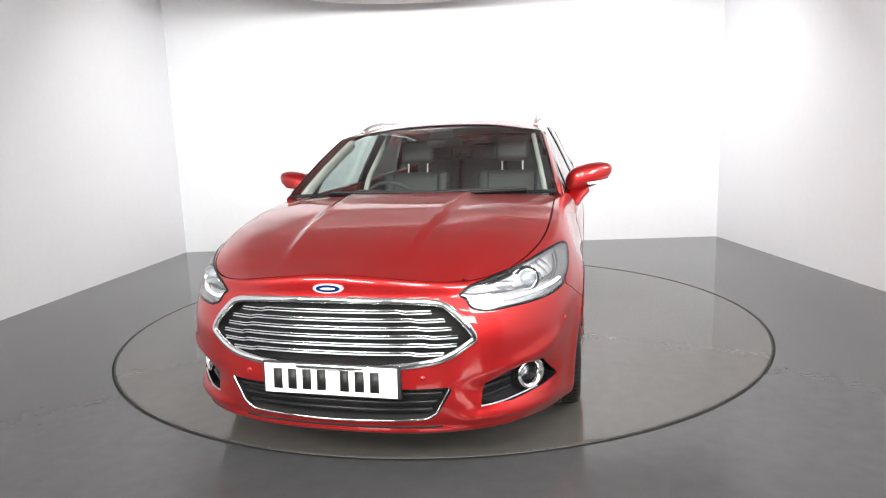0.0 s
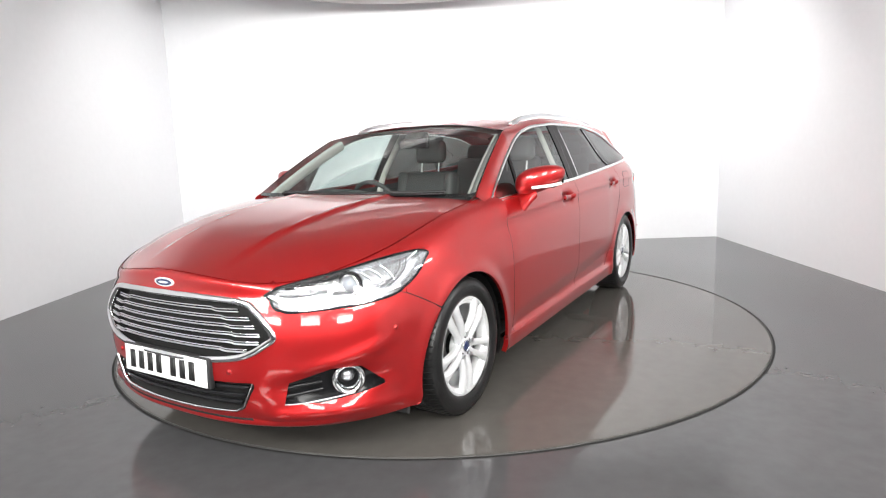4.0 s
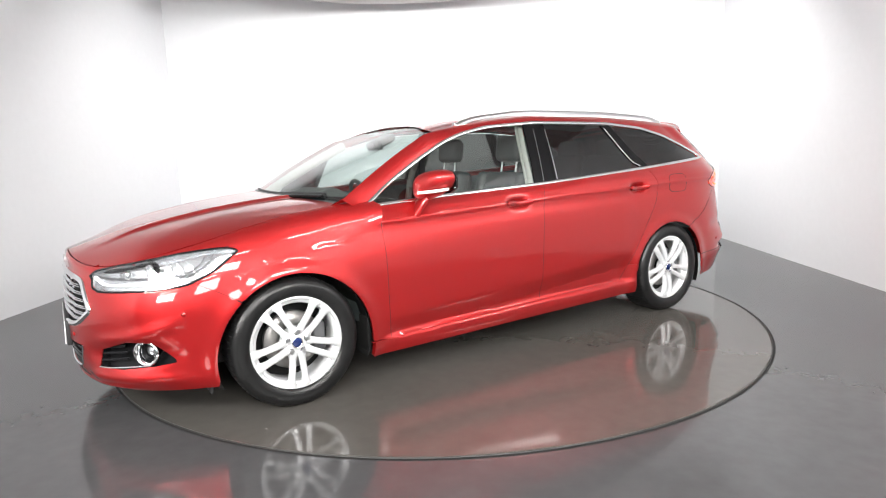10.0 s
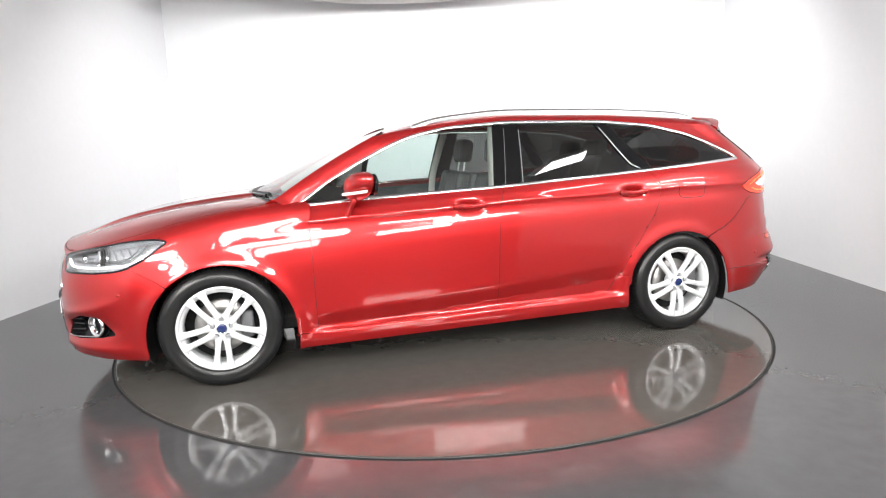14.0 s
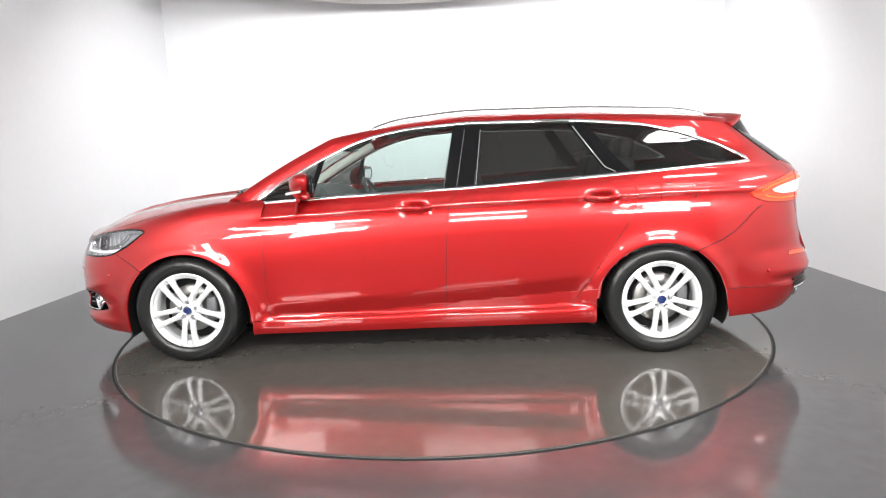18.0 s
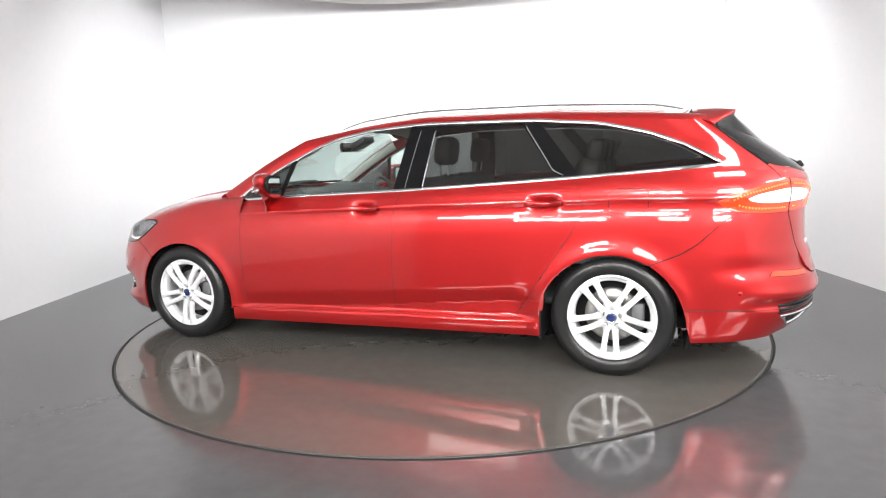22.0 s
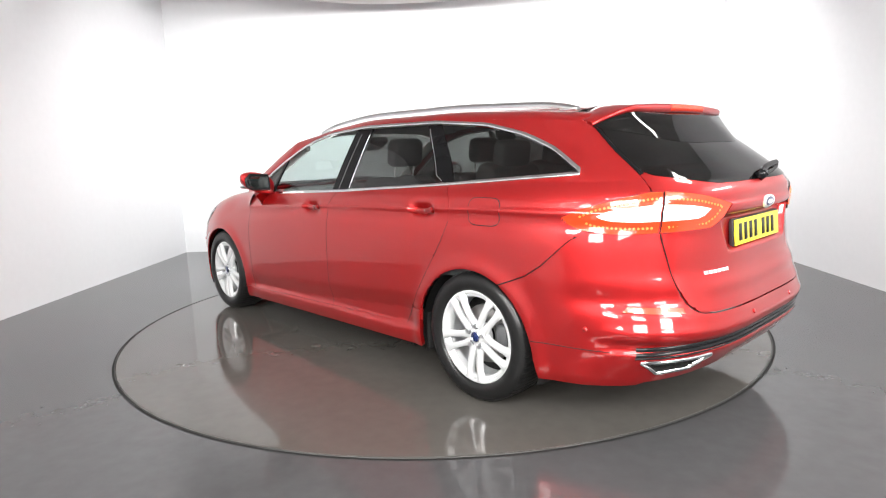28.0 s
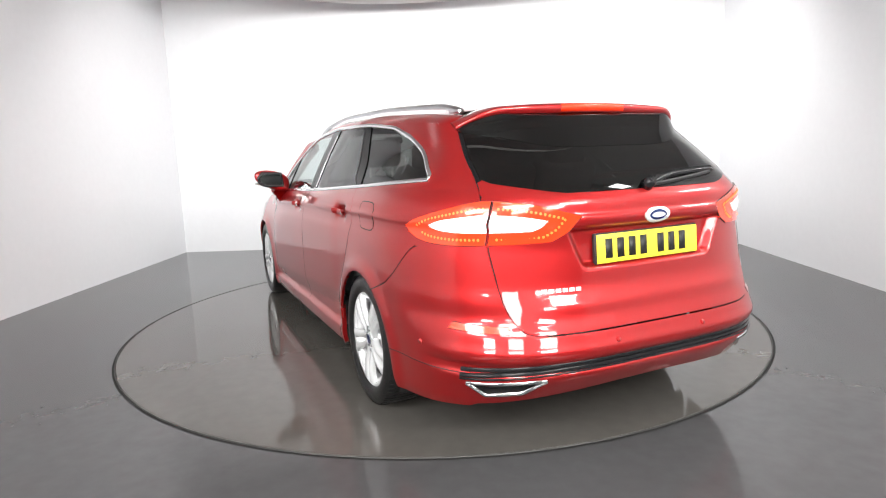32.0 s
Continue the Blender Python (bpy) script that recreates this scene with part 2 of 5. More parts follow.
def sheet(S, keep, cell=0.02, holes=(), gap=0.0, lift=0.0, fold=0.0, flip=False, scale=(1, 1)):
    """A panel cut from the surface S(u, v) by the outline keep, less the holes; its rim is folded in. Returns V, F, N."""
    sc = np.array(scale, float)
    keep = np.array(keep, float) * sc
    if gap:
        keep = shrunk(keep, gap)
    holes = [np.array(h, float) * sc for h in holes]
    lo, hi = keep.min(0), keep.max(0)
    nu, nv = (max(2, int(np.ceil(k / cell))) for k in hi - lo)
    gu, gv = np.meshgrid(np.linspace(lo[0], hi[0], nu + 1), np.linspace(lo[1], hi[1], nv + 1), indexing="ij")
    P = np.stack([gu.ravel(), gv.ravel()], 1)
    locked = np.zeros(len(P), bool)
    for q in [keep, *holes]:
        d, near = poly_field(P, q)
        m = (np.abs(d) < cell * 0.62) & ~locked
        P[m] = near[m]
        locked |= m
    idx = np.arange((nu + 1) * (nv + 1)).reshape(nu + 1, nv + 1)
    Q = np.stack([idx[:-1, :-1].ravel(), idx[1:, :-1].ravel(), idx[1:, 1:].ravel(), idx[:-1, 1:].ravel()], 1)
    tris = np.concatenate([Q[:, [0, 1, 2]], Q[:, [0, 2, 3]]])
    C = P[tris].mean(1)
    ok = poly_field(C, keep)[0] < 0
    for q in holes:
        ok &= poly_field(C, q)[0] > 0
    e1, e2 = P[tris[:, 1]] - P[tris[:, 0]], P[tris[:, 2]] - P[tris[:, 0]]
    ok &= np.abs(e1[:, 0] * e2[:, 1] - e1[:, 1] * e2[:, 0]) > 1e-9
    tris = tris[ok]
    used = np.unique(tris)
    new_i = np.full(len(P), -1)
    new_i[used] = np.arange(len(used))
    tris = new_i[tris]
    P = P[used] / sc
    V, N = S(P[:, 0], P[:, 1]), surf_normals(S, P)
    if S is side:
        tris = tris[:, ::-1]
    if flip:
        N = -N
        tris = tris[:, ::-1]
    if lift:
        V = V + N * lift
    F = [tuple(map(int, t)) for t in tris]
    if fold:
        count = {}
        for t in F:
            for a, b in ((t[0], t[1]), (t[1], t[2]), (t[2], t[0])):
                count[(a, b)] = count.get((a, b), 0) + 1
        rim = [(a, b) for (a, b) in count if (b, a) not in count]
        if rim:
            n0 = len(V)
            ends = sorted({i for ab in rim for i in ab})
            k = {i: n0 + 2 * j for j, i in enumerate(ends)}
            VV, NN = [], []
            brim = {i: np.zeros(3) for i in ends}
            for a, b in rim:
                s = np.cross(V[b] - V[a], N[a])
                s /= np.linalg.norm(s) + 1e-12
                brim[a] += s
                brim[b] += s
            for i in ends:
                s = brim[i] / (np.linalg.norm(brim[i]) + 1e-12)
                VV += [V[i], V[i] - N[i] * fold]
                NN += [s, s] if fold > 0 else [-s, -s]
            V, N = np.concatenate([V, VV]), np.concatenate([N, NN])
            F += [(k[b], k[a], k[a] + 1, k[b] + 1) for a, b in rim]
    return V, F, N


def joined(*pieces):
    Vs, Fs, Ns, n = [], [], [], 0
    for V, F, N in pieces:
        Vs.append(V), Ns.append(N)
        Fs += [tuple(i + n for i in f) for f in F]
        n += len(V)
    return np.concatenate(Vs), Fs, np.concatenate(Ns)


MIR = np.array([1.0, -1.0, 1.0])


def mirrored(piece):
    V, F, N = piece
    return V * MIR, [f[::-1] for f in F], N * MIR


def bead(S, path, width, height, closed=False, lift=0.0, flip=False, rounded=True):
    """A trim strip of the given width and height laid along a path on the surface S."""
    P = np.array(path, float)
    C, N = S(P[:, 0], P[:, 1]), surf_normals(S, P)
    if flip:
        N = -N
    return bead3(C + N * lift, N, width, height, closed)


def bead3(C, N, width, height, closed=False):
    C, N = np.array(C, float), np.array(N, float)
    T = np.roll(C, -1, 0) - np.roll(C, 1, 0)
    if not closed:
        T[0], T[-1] = C[1] - C[0], C[-1] - C[-2]
    T /= np.linalg.norm(T, axis=1)[:, None] + 1e-12
    B = np.cross(N, T)
    B /= np.linalg.norm(B, axis=1)[:, None] + 1e-12
    shape = [(-0.5, -0.6), (-0.5, 0.35), (-0.4, 0.75), (-0.2, 1.0), (0.2, 1.0), (0.4, 0.75), (0.5, 0.35), (0.5, -0.6)]
    width = np.broadcast_to(np.asarray(width, float), (len(C),))[:, None]
    V = np.stack([C + B * (width * a) + N * (height * b) for a, b in shape], 1).reshape(-1, 3)
    NN = np.stack([B * (a * 1.2) + N * max(b, 0) for a, b in shape], 1).reshape(-1, 3)
    NN /= np.linalg.norm(NN, axis=1)[:, None] + 1e-9
    k, m = len(shape), len(C)
    F = []
    for i in range(m if closed else m - 1):
        j = (i + 1) % m
        F += [(i * k + s, j * k + s, j * k + s + 1, i * k + s + 1) for s in range(k - 1)]
    if not closed:
        F += [tuple(range(k)), tuple(range((m - 1) * k, m * k))[::-1]]
    return V, F, NN


def both(name, piece, material, parent, label=""):
    """The part on the car's near side and its mirror image on the other."""
    a = raw(name, piece[0], piece[1], material, parent, label, piece[2])
    q = mirrored(piece)
    b = raw(name, q[0], q[1], material, parent, label, q[2])
    return a, b


# ---- the room ----
DISC = (-0.27, 0.65, 3.06)

def slab(name, bm, material, label, cat):
    return tagged(part(name, bm, material, smooth=False), label, cat, kind="structure")


# hall walls are unseen, added behind the camera; their grey softens reflections, adds fill
HALL = mat("grey_hall_paint", (0.36, 0.36, 0.365), 0.6, 0, 0, 0.05, 1.5)
slab("floor", box_bm(16.0, 20.0, 0.2, (0, -4.4, -0.105)), FLOOR, "dark grey glossy epoxy studio floor", "floor")
slab("wall_left", box_bm(0.2, 8.6, 4.2, (-3.746, -0.6, 2.09), rot=(0, 0, -2.1)), WALL, "white painted plain studio side wall", "wall")
slab("wall_right", box_bm(0.2, 8.6, 4.2, (3.633, -0.6, 2.09), rot=(0, 0, -2.1)), WALL, "white painted plain studio side wall with faint panel joints", "wall")
slab("wall_back", box_bm(9.0, 0.2, 4.2, (0.1, 3.617, 2.09), rot=(0, 0, -2.41)), WALL, "bright white lit studio back wall", "wall")
slab("wall_hall", box_bm(15.0, 0.2, 4.2, (0, -11.2, 2.09)), HALL, "unseen grey end wall of the hall", "wall")
for hx in (-7.5, 7.5):
    slab("wall_hall_side", box_bm(0.2, 8.0, 4.2, (hx, -7.3, 2.09)), HALL, "unseen grey side wall of the hall", "wall")
    slab("wall_return", box_bm(3.6, 0.2, 4.2, (hx * 0.755, -4.75, 2.09)), HALL, "unseen grey return wall beside the studio bay", "wall")
slab("ceiling", box_bm(15.2, 15.6, 0.2, (0, -3.6, 3.40)), CEIL, "pale grey flat studio ceiling", "ceiling")
slab("ceiling_disc", cyl_bm(2.4, 2.4, 0.12, DISC, segs=128), CEIL, "round pale grey panel hung under the ceiling", "ceiling panel")

# fluorescent fittings in the hall behind the camera
TUBE = mat("lit_tube", (1.0, 0.98, 0.95), 0.4, 0, 0, 0, emit=55.0)
fitting = tagged(part("tube_light", box_bm(1.5, 0.12, 0.05, bevel=0.01), WALL, label=""), "long white ceiling tube light, lit", "tube light", "tube lights in the hall")
fitting.matrix_basis = pose(-3.0, -5.6, 3.2725)
part("tube", cyl_bm(0.028, 0.028, 1.42, (0, 0, -0.035), (0, 90, 0), 16), TUBE, fitting)
for j in range(-1, 4):
    for i in range(3):
        if i or j:
            copy_thing(fitting, pose(-3.0 + 3.0 * i, -5.6 - 1.2 * j, 3.2725))

# unseen housings made up round the panel lamps, hung from the ceiling or fixed under the round panel
for m, sx, sy in PANELS:
    at = m @ Vector((0, 0, 0.035))
    body = box_bm(sx + 0.06, sy + 0.06, 0.045, bevel=0.01)
    bmesh.ops.transform(body, matrix=m.to_3x3().to_4x4(), verts=body.verts)
    panel = tagged(part("light_panel", body, WALL), "unseen white framed flat light panel, lit", "light panel", "light panels")
    panel.matrix_basis = Matrix.Translation(at)
    top = 3.0 if at.y > 0 else 3.30
    for d in (-0.4, 0.4):
        e = m.to_3x3() @ Vector((sx * d if sx > sy else 0, 0 if sx > sy else sy * d, 0))
        h = top - at.z - e.z
        if 0.03 < h < 1.2:
            part("hanger", cyl_bm(0.006, 0.006, h, (e.x, e.y, e.z + h / 2), segs=10), SATIN, panel)

# ---- the turntable: a flush disc in the floor with a dark joint ----
turntable = tagged(new("turntable"), "round flush grey turntable with a thin dark edge joint", "turntable")
R_T = 2.25
V, F = lathe([(0.0, 0.0), (R_T - 0.012, 0.0), (R_T - 0.006, -0.002), (R_T - 0.005, -0.006)], 160)
raw("disc", [(p[0], p[2], p[1]) for p in V], [f[::-1] for f in F], DISC_TOP, turntable, smooth=False)
V, F = lathe([(R_T - 0.005, -0.005), (R_T - 0.004, 0.0022), (R_T + 0.001, 0.0030), (R_T + 0.002, -0.004)], 160)
raw("rim", [(p[0], p[2], p[1]) for p in V], [f[::-1] for f in F], EDGE, turntable, "worn steel rim of the turntable")
V, F = lathe([(R_T + 0.002, -0.003), (R_T + 0.014, -0.0036)], 160)
joint = raw("floor_joint", [(p[0], p[2], p[1]) for p in V], [f[::-1] for f in F], DARK)
tagged(joint, "thin dark joint round the turntable", "floor joint", kind="structure")
# ---- the car's body surfaces; x forwards from the front axle, y to its left, z up ----
car = tagged(new("estate_car"), "glossy deep red five-door estate car parked on the turntable", "car")
PI2 = math.pi / 2
belt_z = smoothed([0.4, -0.45, -0.89, -1.66, -2.63, -3.36, -3.7], [0.905, 0.960, 0.983, 1.011, 1.066, 1.116, 1.136], 0.10)
belt_y = smoothed([0.3, -0.3, -0.8, -1.66, -2.4, -2.9], [0.79, 0.799, 0.816, 0.831, 0.829, 0.82], 0.12)
sill_z = smoothed([0.5, -0.44, -1.43, -2.45, -3.3], [0.158, 0.169, 0.185, 0.199, 0.21], 0.1)
section = smoothed([-0.05, 0.0, 0.05, 0.1, 0.3, 0.5, 0.7, 0.84, 0.91, 0.96, 1.0], [0.835, 0.845, 0.858, 0.858, 0.864, 0.868, 0.868, 0.860, 0.850, 0.828, 0.800], 0.018)
low_z = smoothed([0.0, -0.57, -1.38, -2.35, -3.0], [0.325, 0.358, 0.406, 0.482, 0.515], 0.1)
waist_z = smoothed([0.2, -0.64, -1.66, -2.69, -3.22, -3.6], [0.85, 0.883, 0.926, 0.950, 0.971, 0.985], 0.1)
front_x = smoothed([0.16, 0.20, 0.25, 0.31, 0.40, 0.48, 0.56, 0.64, 0.70, 0.76, 0.82], [0.86, 0.90, 0.93, 0.945, 0.948, 0.945, 0.945, 0.938, 0.922, 0.893, 0.855], 0.018)
rear_x = smoothed([0.18, 0.26, 0.34, 0.38, 0.47, 0.54, 0.60, 0.71, 0.86, 0.97, 1.03, 1.08, 1.2, 1.3, 1.38], [3.72, 3.79, 3.86, 3.89, 3.90, 3.893, 3.87, 3.84, 3.835, 3.852, 3.85, 3.815, 3.652, 3.506, 3.398], 0.014)
rear_p = smoothed([0.2, 0.5, 0.75, 0.95, 1.1, 1.35], [3.6, 3.6, 3.2, 3.0, 3.0, 3.1], 0.08)
front_p = smoothed([0.15, 0.36, 0.55, 0.70, 0.85], [2.55, 2.6, 2.7, 2.35, 2.2], 0.05)
ARCH_F, ARCH_R, ARCH_Z, ARCH_RAD = -0.010, -2.842, 0.287, 0.388


def flare(x, z):
    """The swelling of the body round the wheel openings."""
    return sum(0.014 * np.exp(-((np.hypot(x - c, z - ARCH_Z) - 0.39) / 0.05) ** 2) * (z > 0.1) for c in (ARCH_F, ARCH_R))


def half_width(x, z):
    """The body's half width at x, without the rounding of nose and tail."""
    x, z = np.asarray(x, float), np.asarray(z, float)
    zb, zl = belt_z(x), sill_z(x)
    q = (z - zl) / (zb - zl)
    y = section(np.clip(q, -0.3, 1.0)) + 0.031 + (belt_y(x) - 0.831) * step01(q, 0.55, 1.0)
    w = z - waist_z(x)
    y = y + 0.006 * np.exp(-(w / 0.014) ** 2) - 0.006 * np.exp(-((w + 0.05) / 0.035) ** 2)
    lo = z - low_z(x)
    span = step01(-x, 0.42, 0.6) * (1 - step01(-x, 2.3, 2.5))
    y = y + span * (0.004 - 0.027 * np.clip(0.5 * (np.sqrt(lo * lo + 0.0003) - lo) / 0.09, 0, 1) * step01(z - zl, 0.075, 0.115))
    for hx, hz in ((-1.419, 0.910), (-2.497, 0.938)):
        y = y - 0.034 * np.exp(-((x - hx) / 0.078) ** 4 - ((z - hz) / 0.029) ** 2)
    d = np.clip(z - zb, 0, None)
    return y - 0.42 * d - 0.2 * d * d


gate_x = smoothed([0.95, 1.04, 1.11, 1.215, 1.33, 1.40], [3.69, 3.65, 3.58, 3.45, 3.318, 3.24], 0.02)


def side(x, z):
    """The flank from nose to tail, seen from the side; the greenhouse narrows towards the load bay."""
    x, z = np.asarray(x, float), np.asarray(z, float)
    w = half_width(np.clip(x, -2.85, 0.0), z)
    to_gate = gate_x(z) + x
    w = w - 0.055 * step01(-x, 2.1, 3.1) * step01(to_gate, 0.0, 0.22) * step01(z - belt_z(x), -0.03, 0.16)
    f = np.clip(x / front_x(z), 0, 0.9999)
    r = np.clip((-2.85 - x) / (rear_x(z) - 2.85), 0, 0.9999)
    p, FP = rear_p(z), front_p(z)
    y = w * (1 - f ** FP) ** (1 / FP) * (1 - r ** p) ** (1 / p) + flare(x, z)
    return np.stack([x, y, z], -1)


def tail(a, z):
    """The tail: a runs from 0 at the rear axle round the corner to 1 on the centre line, and on to the far side."""
    a, z = np.asarray(a, float), np.asarray(z, float)
    w, L, p = half_width(-2.85 + 0 * a, z), rear_x(z) - 2.85, rear_p(z)
    t = a * PI2
    c = np.cos(t)
    y = w * np.sign(c) * np.abs(c) ** (2 / p)
    x = -2.85 - L * np.abs(np.sin(t)) ** (2 / p)
    return np.stack([x, y + np.sign(c) * flare(x, z), z], -1)


def tail_ax(x, z):
    p = rear_p(z)
    return float(np.arcsin(np.clip((-2.85 - x) / (rear_x(z) - 2.85), 0, 1) ** (p / 2)) / PI2)


def tail_ay(y, z):
    return float(np.arccos(np.clip(y / half_width(-2.85, z), 0, 1) ** (rear_p(z) / 2)) / PI2)


hood_c = smoothed([-0.5, -0.3, -0.18, 0.0, 0.23, 0.49, 0.66, 0.80, 0.90, 0.95], [1.03, 1.012, 1.004, 0.988, 0.960, 0.912, 0.868, 0.826, 0.796, 0.776], 0.04)
hood_d = smoothed([-0.45, 0.0, 0.25, 0.45, 0.65, 0.80, 0.95], [0.030, 0.047, 0.074, 0.108, 0.154, 0.195, 0.22], 0.06)
hood_n = smoothed([-0.4, 0.4, 0.60, 0.80, 0.95], [4.2, 4.2, 3.2, 2.05, 2.0], 0.06)


def hood_h(x, y):
    z = hood_c(x) - hood_d(x) * np.clip(np.abs(y) / 0.762, 0, 1.2) ** hood_n(x)
    ridge = 0.33 - 0.09 * (x + 0.25)
    return z + 0.015 * (1 - step01(np.abs(y), ridge - 0.015, ridge + 0.045)) * (1 - step01(x, 0.55, 0.86)) + 0.004 * np.exp(-((np.abs(y) - ridge) / 0.012) ** 2) * (1 - step01(x, 0.4, 0.8))


def hood(x, y):
    x, y = np.asarray(x, float), np.asarray(y, float)
    return np.stack([x, y, hood_h(x, y)], -1)


def hood_edge(a):
    """Plan of the bonnet's rim: a from 0 on the centre line at the nose to 1 over the axle, then back along the wing."""
    a = np.asarray(a, float)
    t = np.clip(a, -1, 1) * PI2
    x = 0.893 * np.abs(np.cos(t)) ** (2 / 2.8)
    y = 0.762 * np.sign(t) * np.abs(np.sin(t)) ** (2 / 2.8)
    x = np.where(np.abs(a) > 1, -(np.abs(a) - 1), x)
    return x, y


def nose_ring(a, z):
    """The nose at height z; a as in hood_edge."""
    a, z = np.asarray(a, float), np.asarray(z, float)
    t = np.clip(a, -1, 1) * PI2
    xs = np.where(np.abs(a) > 1, -(np.abs(a) - 1), 0.0)
    w, FP = half_width(xs, z), front_p(z)
    x = np.where(np.abs(a) > 1, xs, front_x(z) * np.abs(np.cos(t)) ** (2 / FP))
    y = w * np.sign(a) * np.abs(np.sin(t)) ** (2 / FP) + np.sign(a) * flare(x, z)
    g = np.abs(a)
    scoop = -0.024 * np.exp(-(((g - 0.50) / 0.17) ** 2 + ((z - 0.365) / 0.065) ** 2) ** 2)
    brow = 0.010 * np.exp(-((z - 0.36 - 0.32 * (g - 0.25)) / 0.035) ** 2) * step01(g, 0.3, 0.42) * (1 - step01(g, 0.62, 0.75))
    chin = 0.020 * np.exp(-((z - 0.245) / 0.035) ** 2) * step01(g, 0.24, 0.34) * (1 - step01(g, 0.5, 0.85))
    lip_ = 0.016 * np.exp(-((z - 0.203) / 0.016) ** 2) * (1 - step01(g, 0.42, 0.58))
    k = 1 + (scoop + brow + chin + lip_) / 0.9 * (g < 1)
    return np.stack([x * k, y * k, z], -1)


shoulder_z = smoothed([0.0, 0.35, 0.6, 0.8, 0.88, 0.91, 0.94, 0.97, 1.0, 1.1, 1.2, 1.55], [0.715, 0.700, 0.690, 0.699, 0.716, 0.726, 0.736, 0.748, 0.763, 0.783, 0.804, 0.875], 0.016)


def nose(a, v):
    """Nose and wing: v up to 1 climbs from the lower lip to the shoulder, from 1 to 2 it rolls over to the bonnet's rim."""
    a, v = np.asarray(a, float), np.asarray(v, float)
    zs = shoulder_z(np.abs(a))
    zlow = 0.185
    A = nose_ring(a, zlow + (zs - zlow) * np.clip(v, 0, 1))
    t = np.clip(v - 1, 0, 1)[..., None]
    P0 = nose_ring(a, zs)
    T0 = P0 - nose_ring(a, zs - 0.01)
    T0 /= np.linalg.norm(T0, axis=-1)[..., None]
    ex, ey = hood_edge(a)
    P3 = hood(ex, ey)
    k = 0.97
    T1 = hood(ex * 0 + np.where(np.abs(a) > 1, ex, ex * k), ey * k) - P3
    T1 /= np.linalg.norm(T1, axis=-1)[..., None] + 1e-9
    L = np.linalg.norm(P3 - P0, axis=-1)[..., None]
    P1, P2 = P0 + T0 * L * 0.38, P3 - T1 * L * 0.38
    B = P0 * (1 - t) ** 3 + 3 * P1 * t * (1 - t) ** 2 + 3 * P2 * t * t * (1 - t) + P3 * t ** 3
    return np.where(v[..., None] <= 1, A, B)


def nose_v(a, z):
    return (z - 0.185) / (float(shoulder_z(abs(a))) - 0.185)


def nose_ay(y, z):
    return float(np.arcsin(min(abs(y) / float(half_width(0.0, z)), 1) ** (front_p(z) / 2)) / PI2) * (1 if y >= 0 else -1)


def nose_ax(x, z):
    if x <= 0:
        return 1 - x
    return float(np.arccos(min(x / float(front_x(z)), 1) ** (front_p(z) / 2)) / PI2)


def ny(y, z):
    a = nose_ay(y, z)
    return (a, nose_v(a, z))


def nx(x, z):
    a = nose_ax(x, z)
    return (a, nose_v(a, z))


roof_c = smoothed([-0.8, -1.05, -1.3, -1.7, -2.45, -3.0, -3.3, -3.5], [1.350, 1.402, 1.447, 1.488, 1.483, 1.452, 1.424, 1.395], 0.08)
roof_w = smoothed([-0.8, -0.905, -1.0, -1.15, -1.7, -2.4, -3.0, -3.45], [0.685, 0.659, 0.635, 0.608, 0.585, 0.572, 0.552, 0.525], 0.05)
dlo_top = smoothed([-0.44, -0.60, -0.80, -1.0, -1.15, -1.36, -1.74, -2.40, -2.76, -3.01, -3.2, -3.37], [0.959, 1.071, 1.182, 1.278, 1.330, 1.371, 1.396, 1.386, 1.354, 1.296, 1.223, 1.127], 0.03)


rail_z = smoothed([-0.44, -0.60, -0.80, -1.0, -1.15, -1.36, -1.74, -2.40, -2.8, -3.05, -3.2, -3.35], [0.963, 1.075, 1.186, 1.282, 1.334, 1.375, 1.400, 1.390, 1.377, 1.362, 1.350, 1.335], 0.03)


def roof(x, y):
    x, y = np.asarray(x, float), np.asarray(y, float)
    w = roof_w(x)
    q = np.abs(y) / w
    return np.stack([x, y, roof_c(x) - 0.045 * q ** 2.6], -1)


def screen(s, t):
    """The windscreen: s across from -1 to 1, t up from 0 to 1."""
    s, t = np.asarray(s, float), np.asarray(t, float)
    q = s * s
    b = np.stack([-0.17 - 0.155 * q, 0.776 * s, 1.002 - 0.004 * q], -1)
    e = np.stack([-1.07 + 0.165 * q, 0.657 * s, 1.398 - 0.067 * q], -1)
    t_ = t[..., None]
    up = np.stack([0.012 + 0 * q, 0 * q, 0.024 + 0 * q], -1)
    return b * (1 - t_) + e * t_ + up * (t * (1 - t) * 4 * 0.5)[..., None]


def frame_edge(k):
    """Inner rim of the body side: up the windscreen's edge, then back along the roof. k from 0 to 2."""
    k = np.asarray(k, float)
    A = screen(np.ones_like(k), np.clip(k, 0, 1))
    x = -0.905 - np.clip(k - 1, 0, 1) * 2.395
    B = roof(x, roof_w(x))
    E = screen(np.array(1.0), np.array(1.0)) - roof(np.array(-0.905), roof_w(np.array(-0.905)))
    B = B + E * (1 - step01(k - 1, 0.0, 0.22))[..., None]
    return np.where(k[..., None] <= 1, A, B)


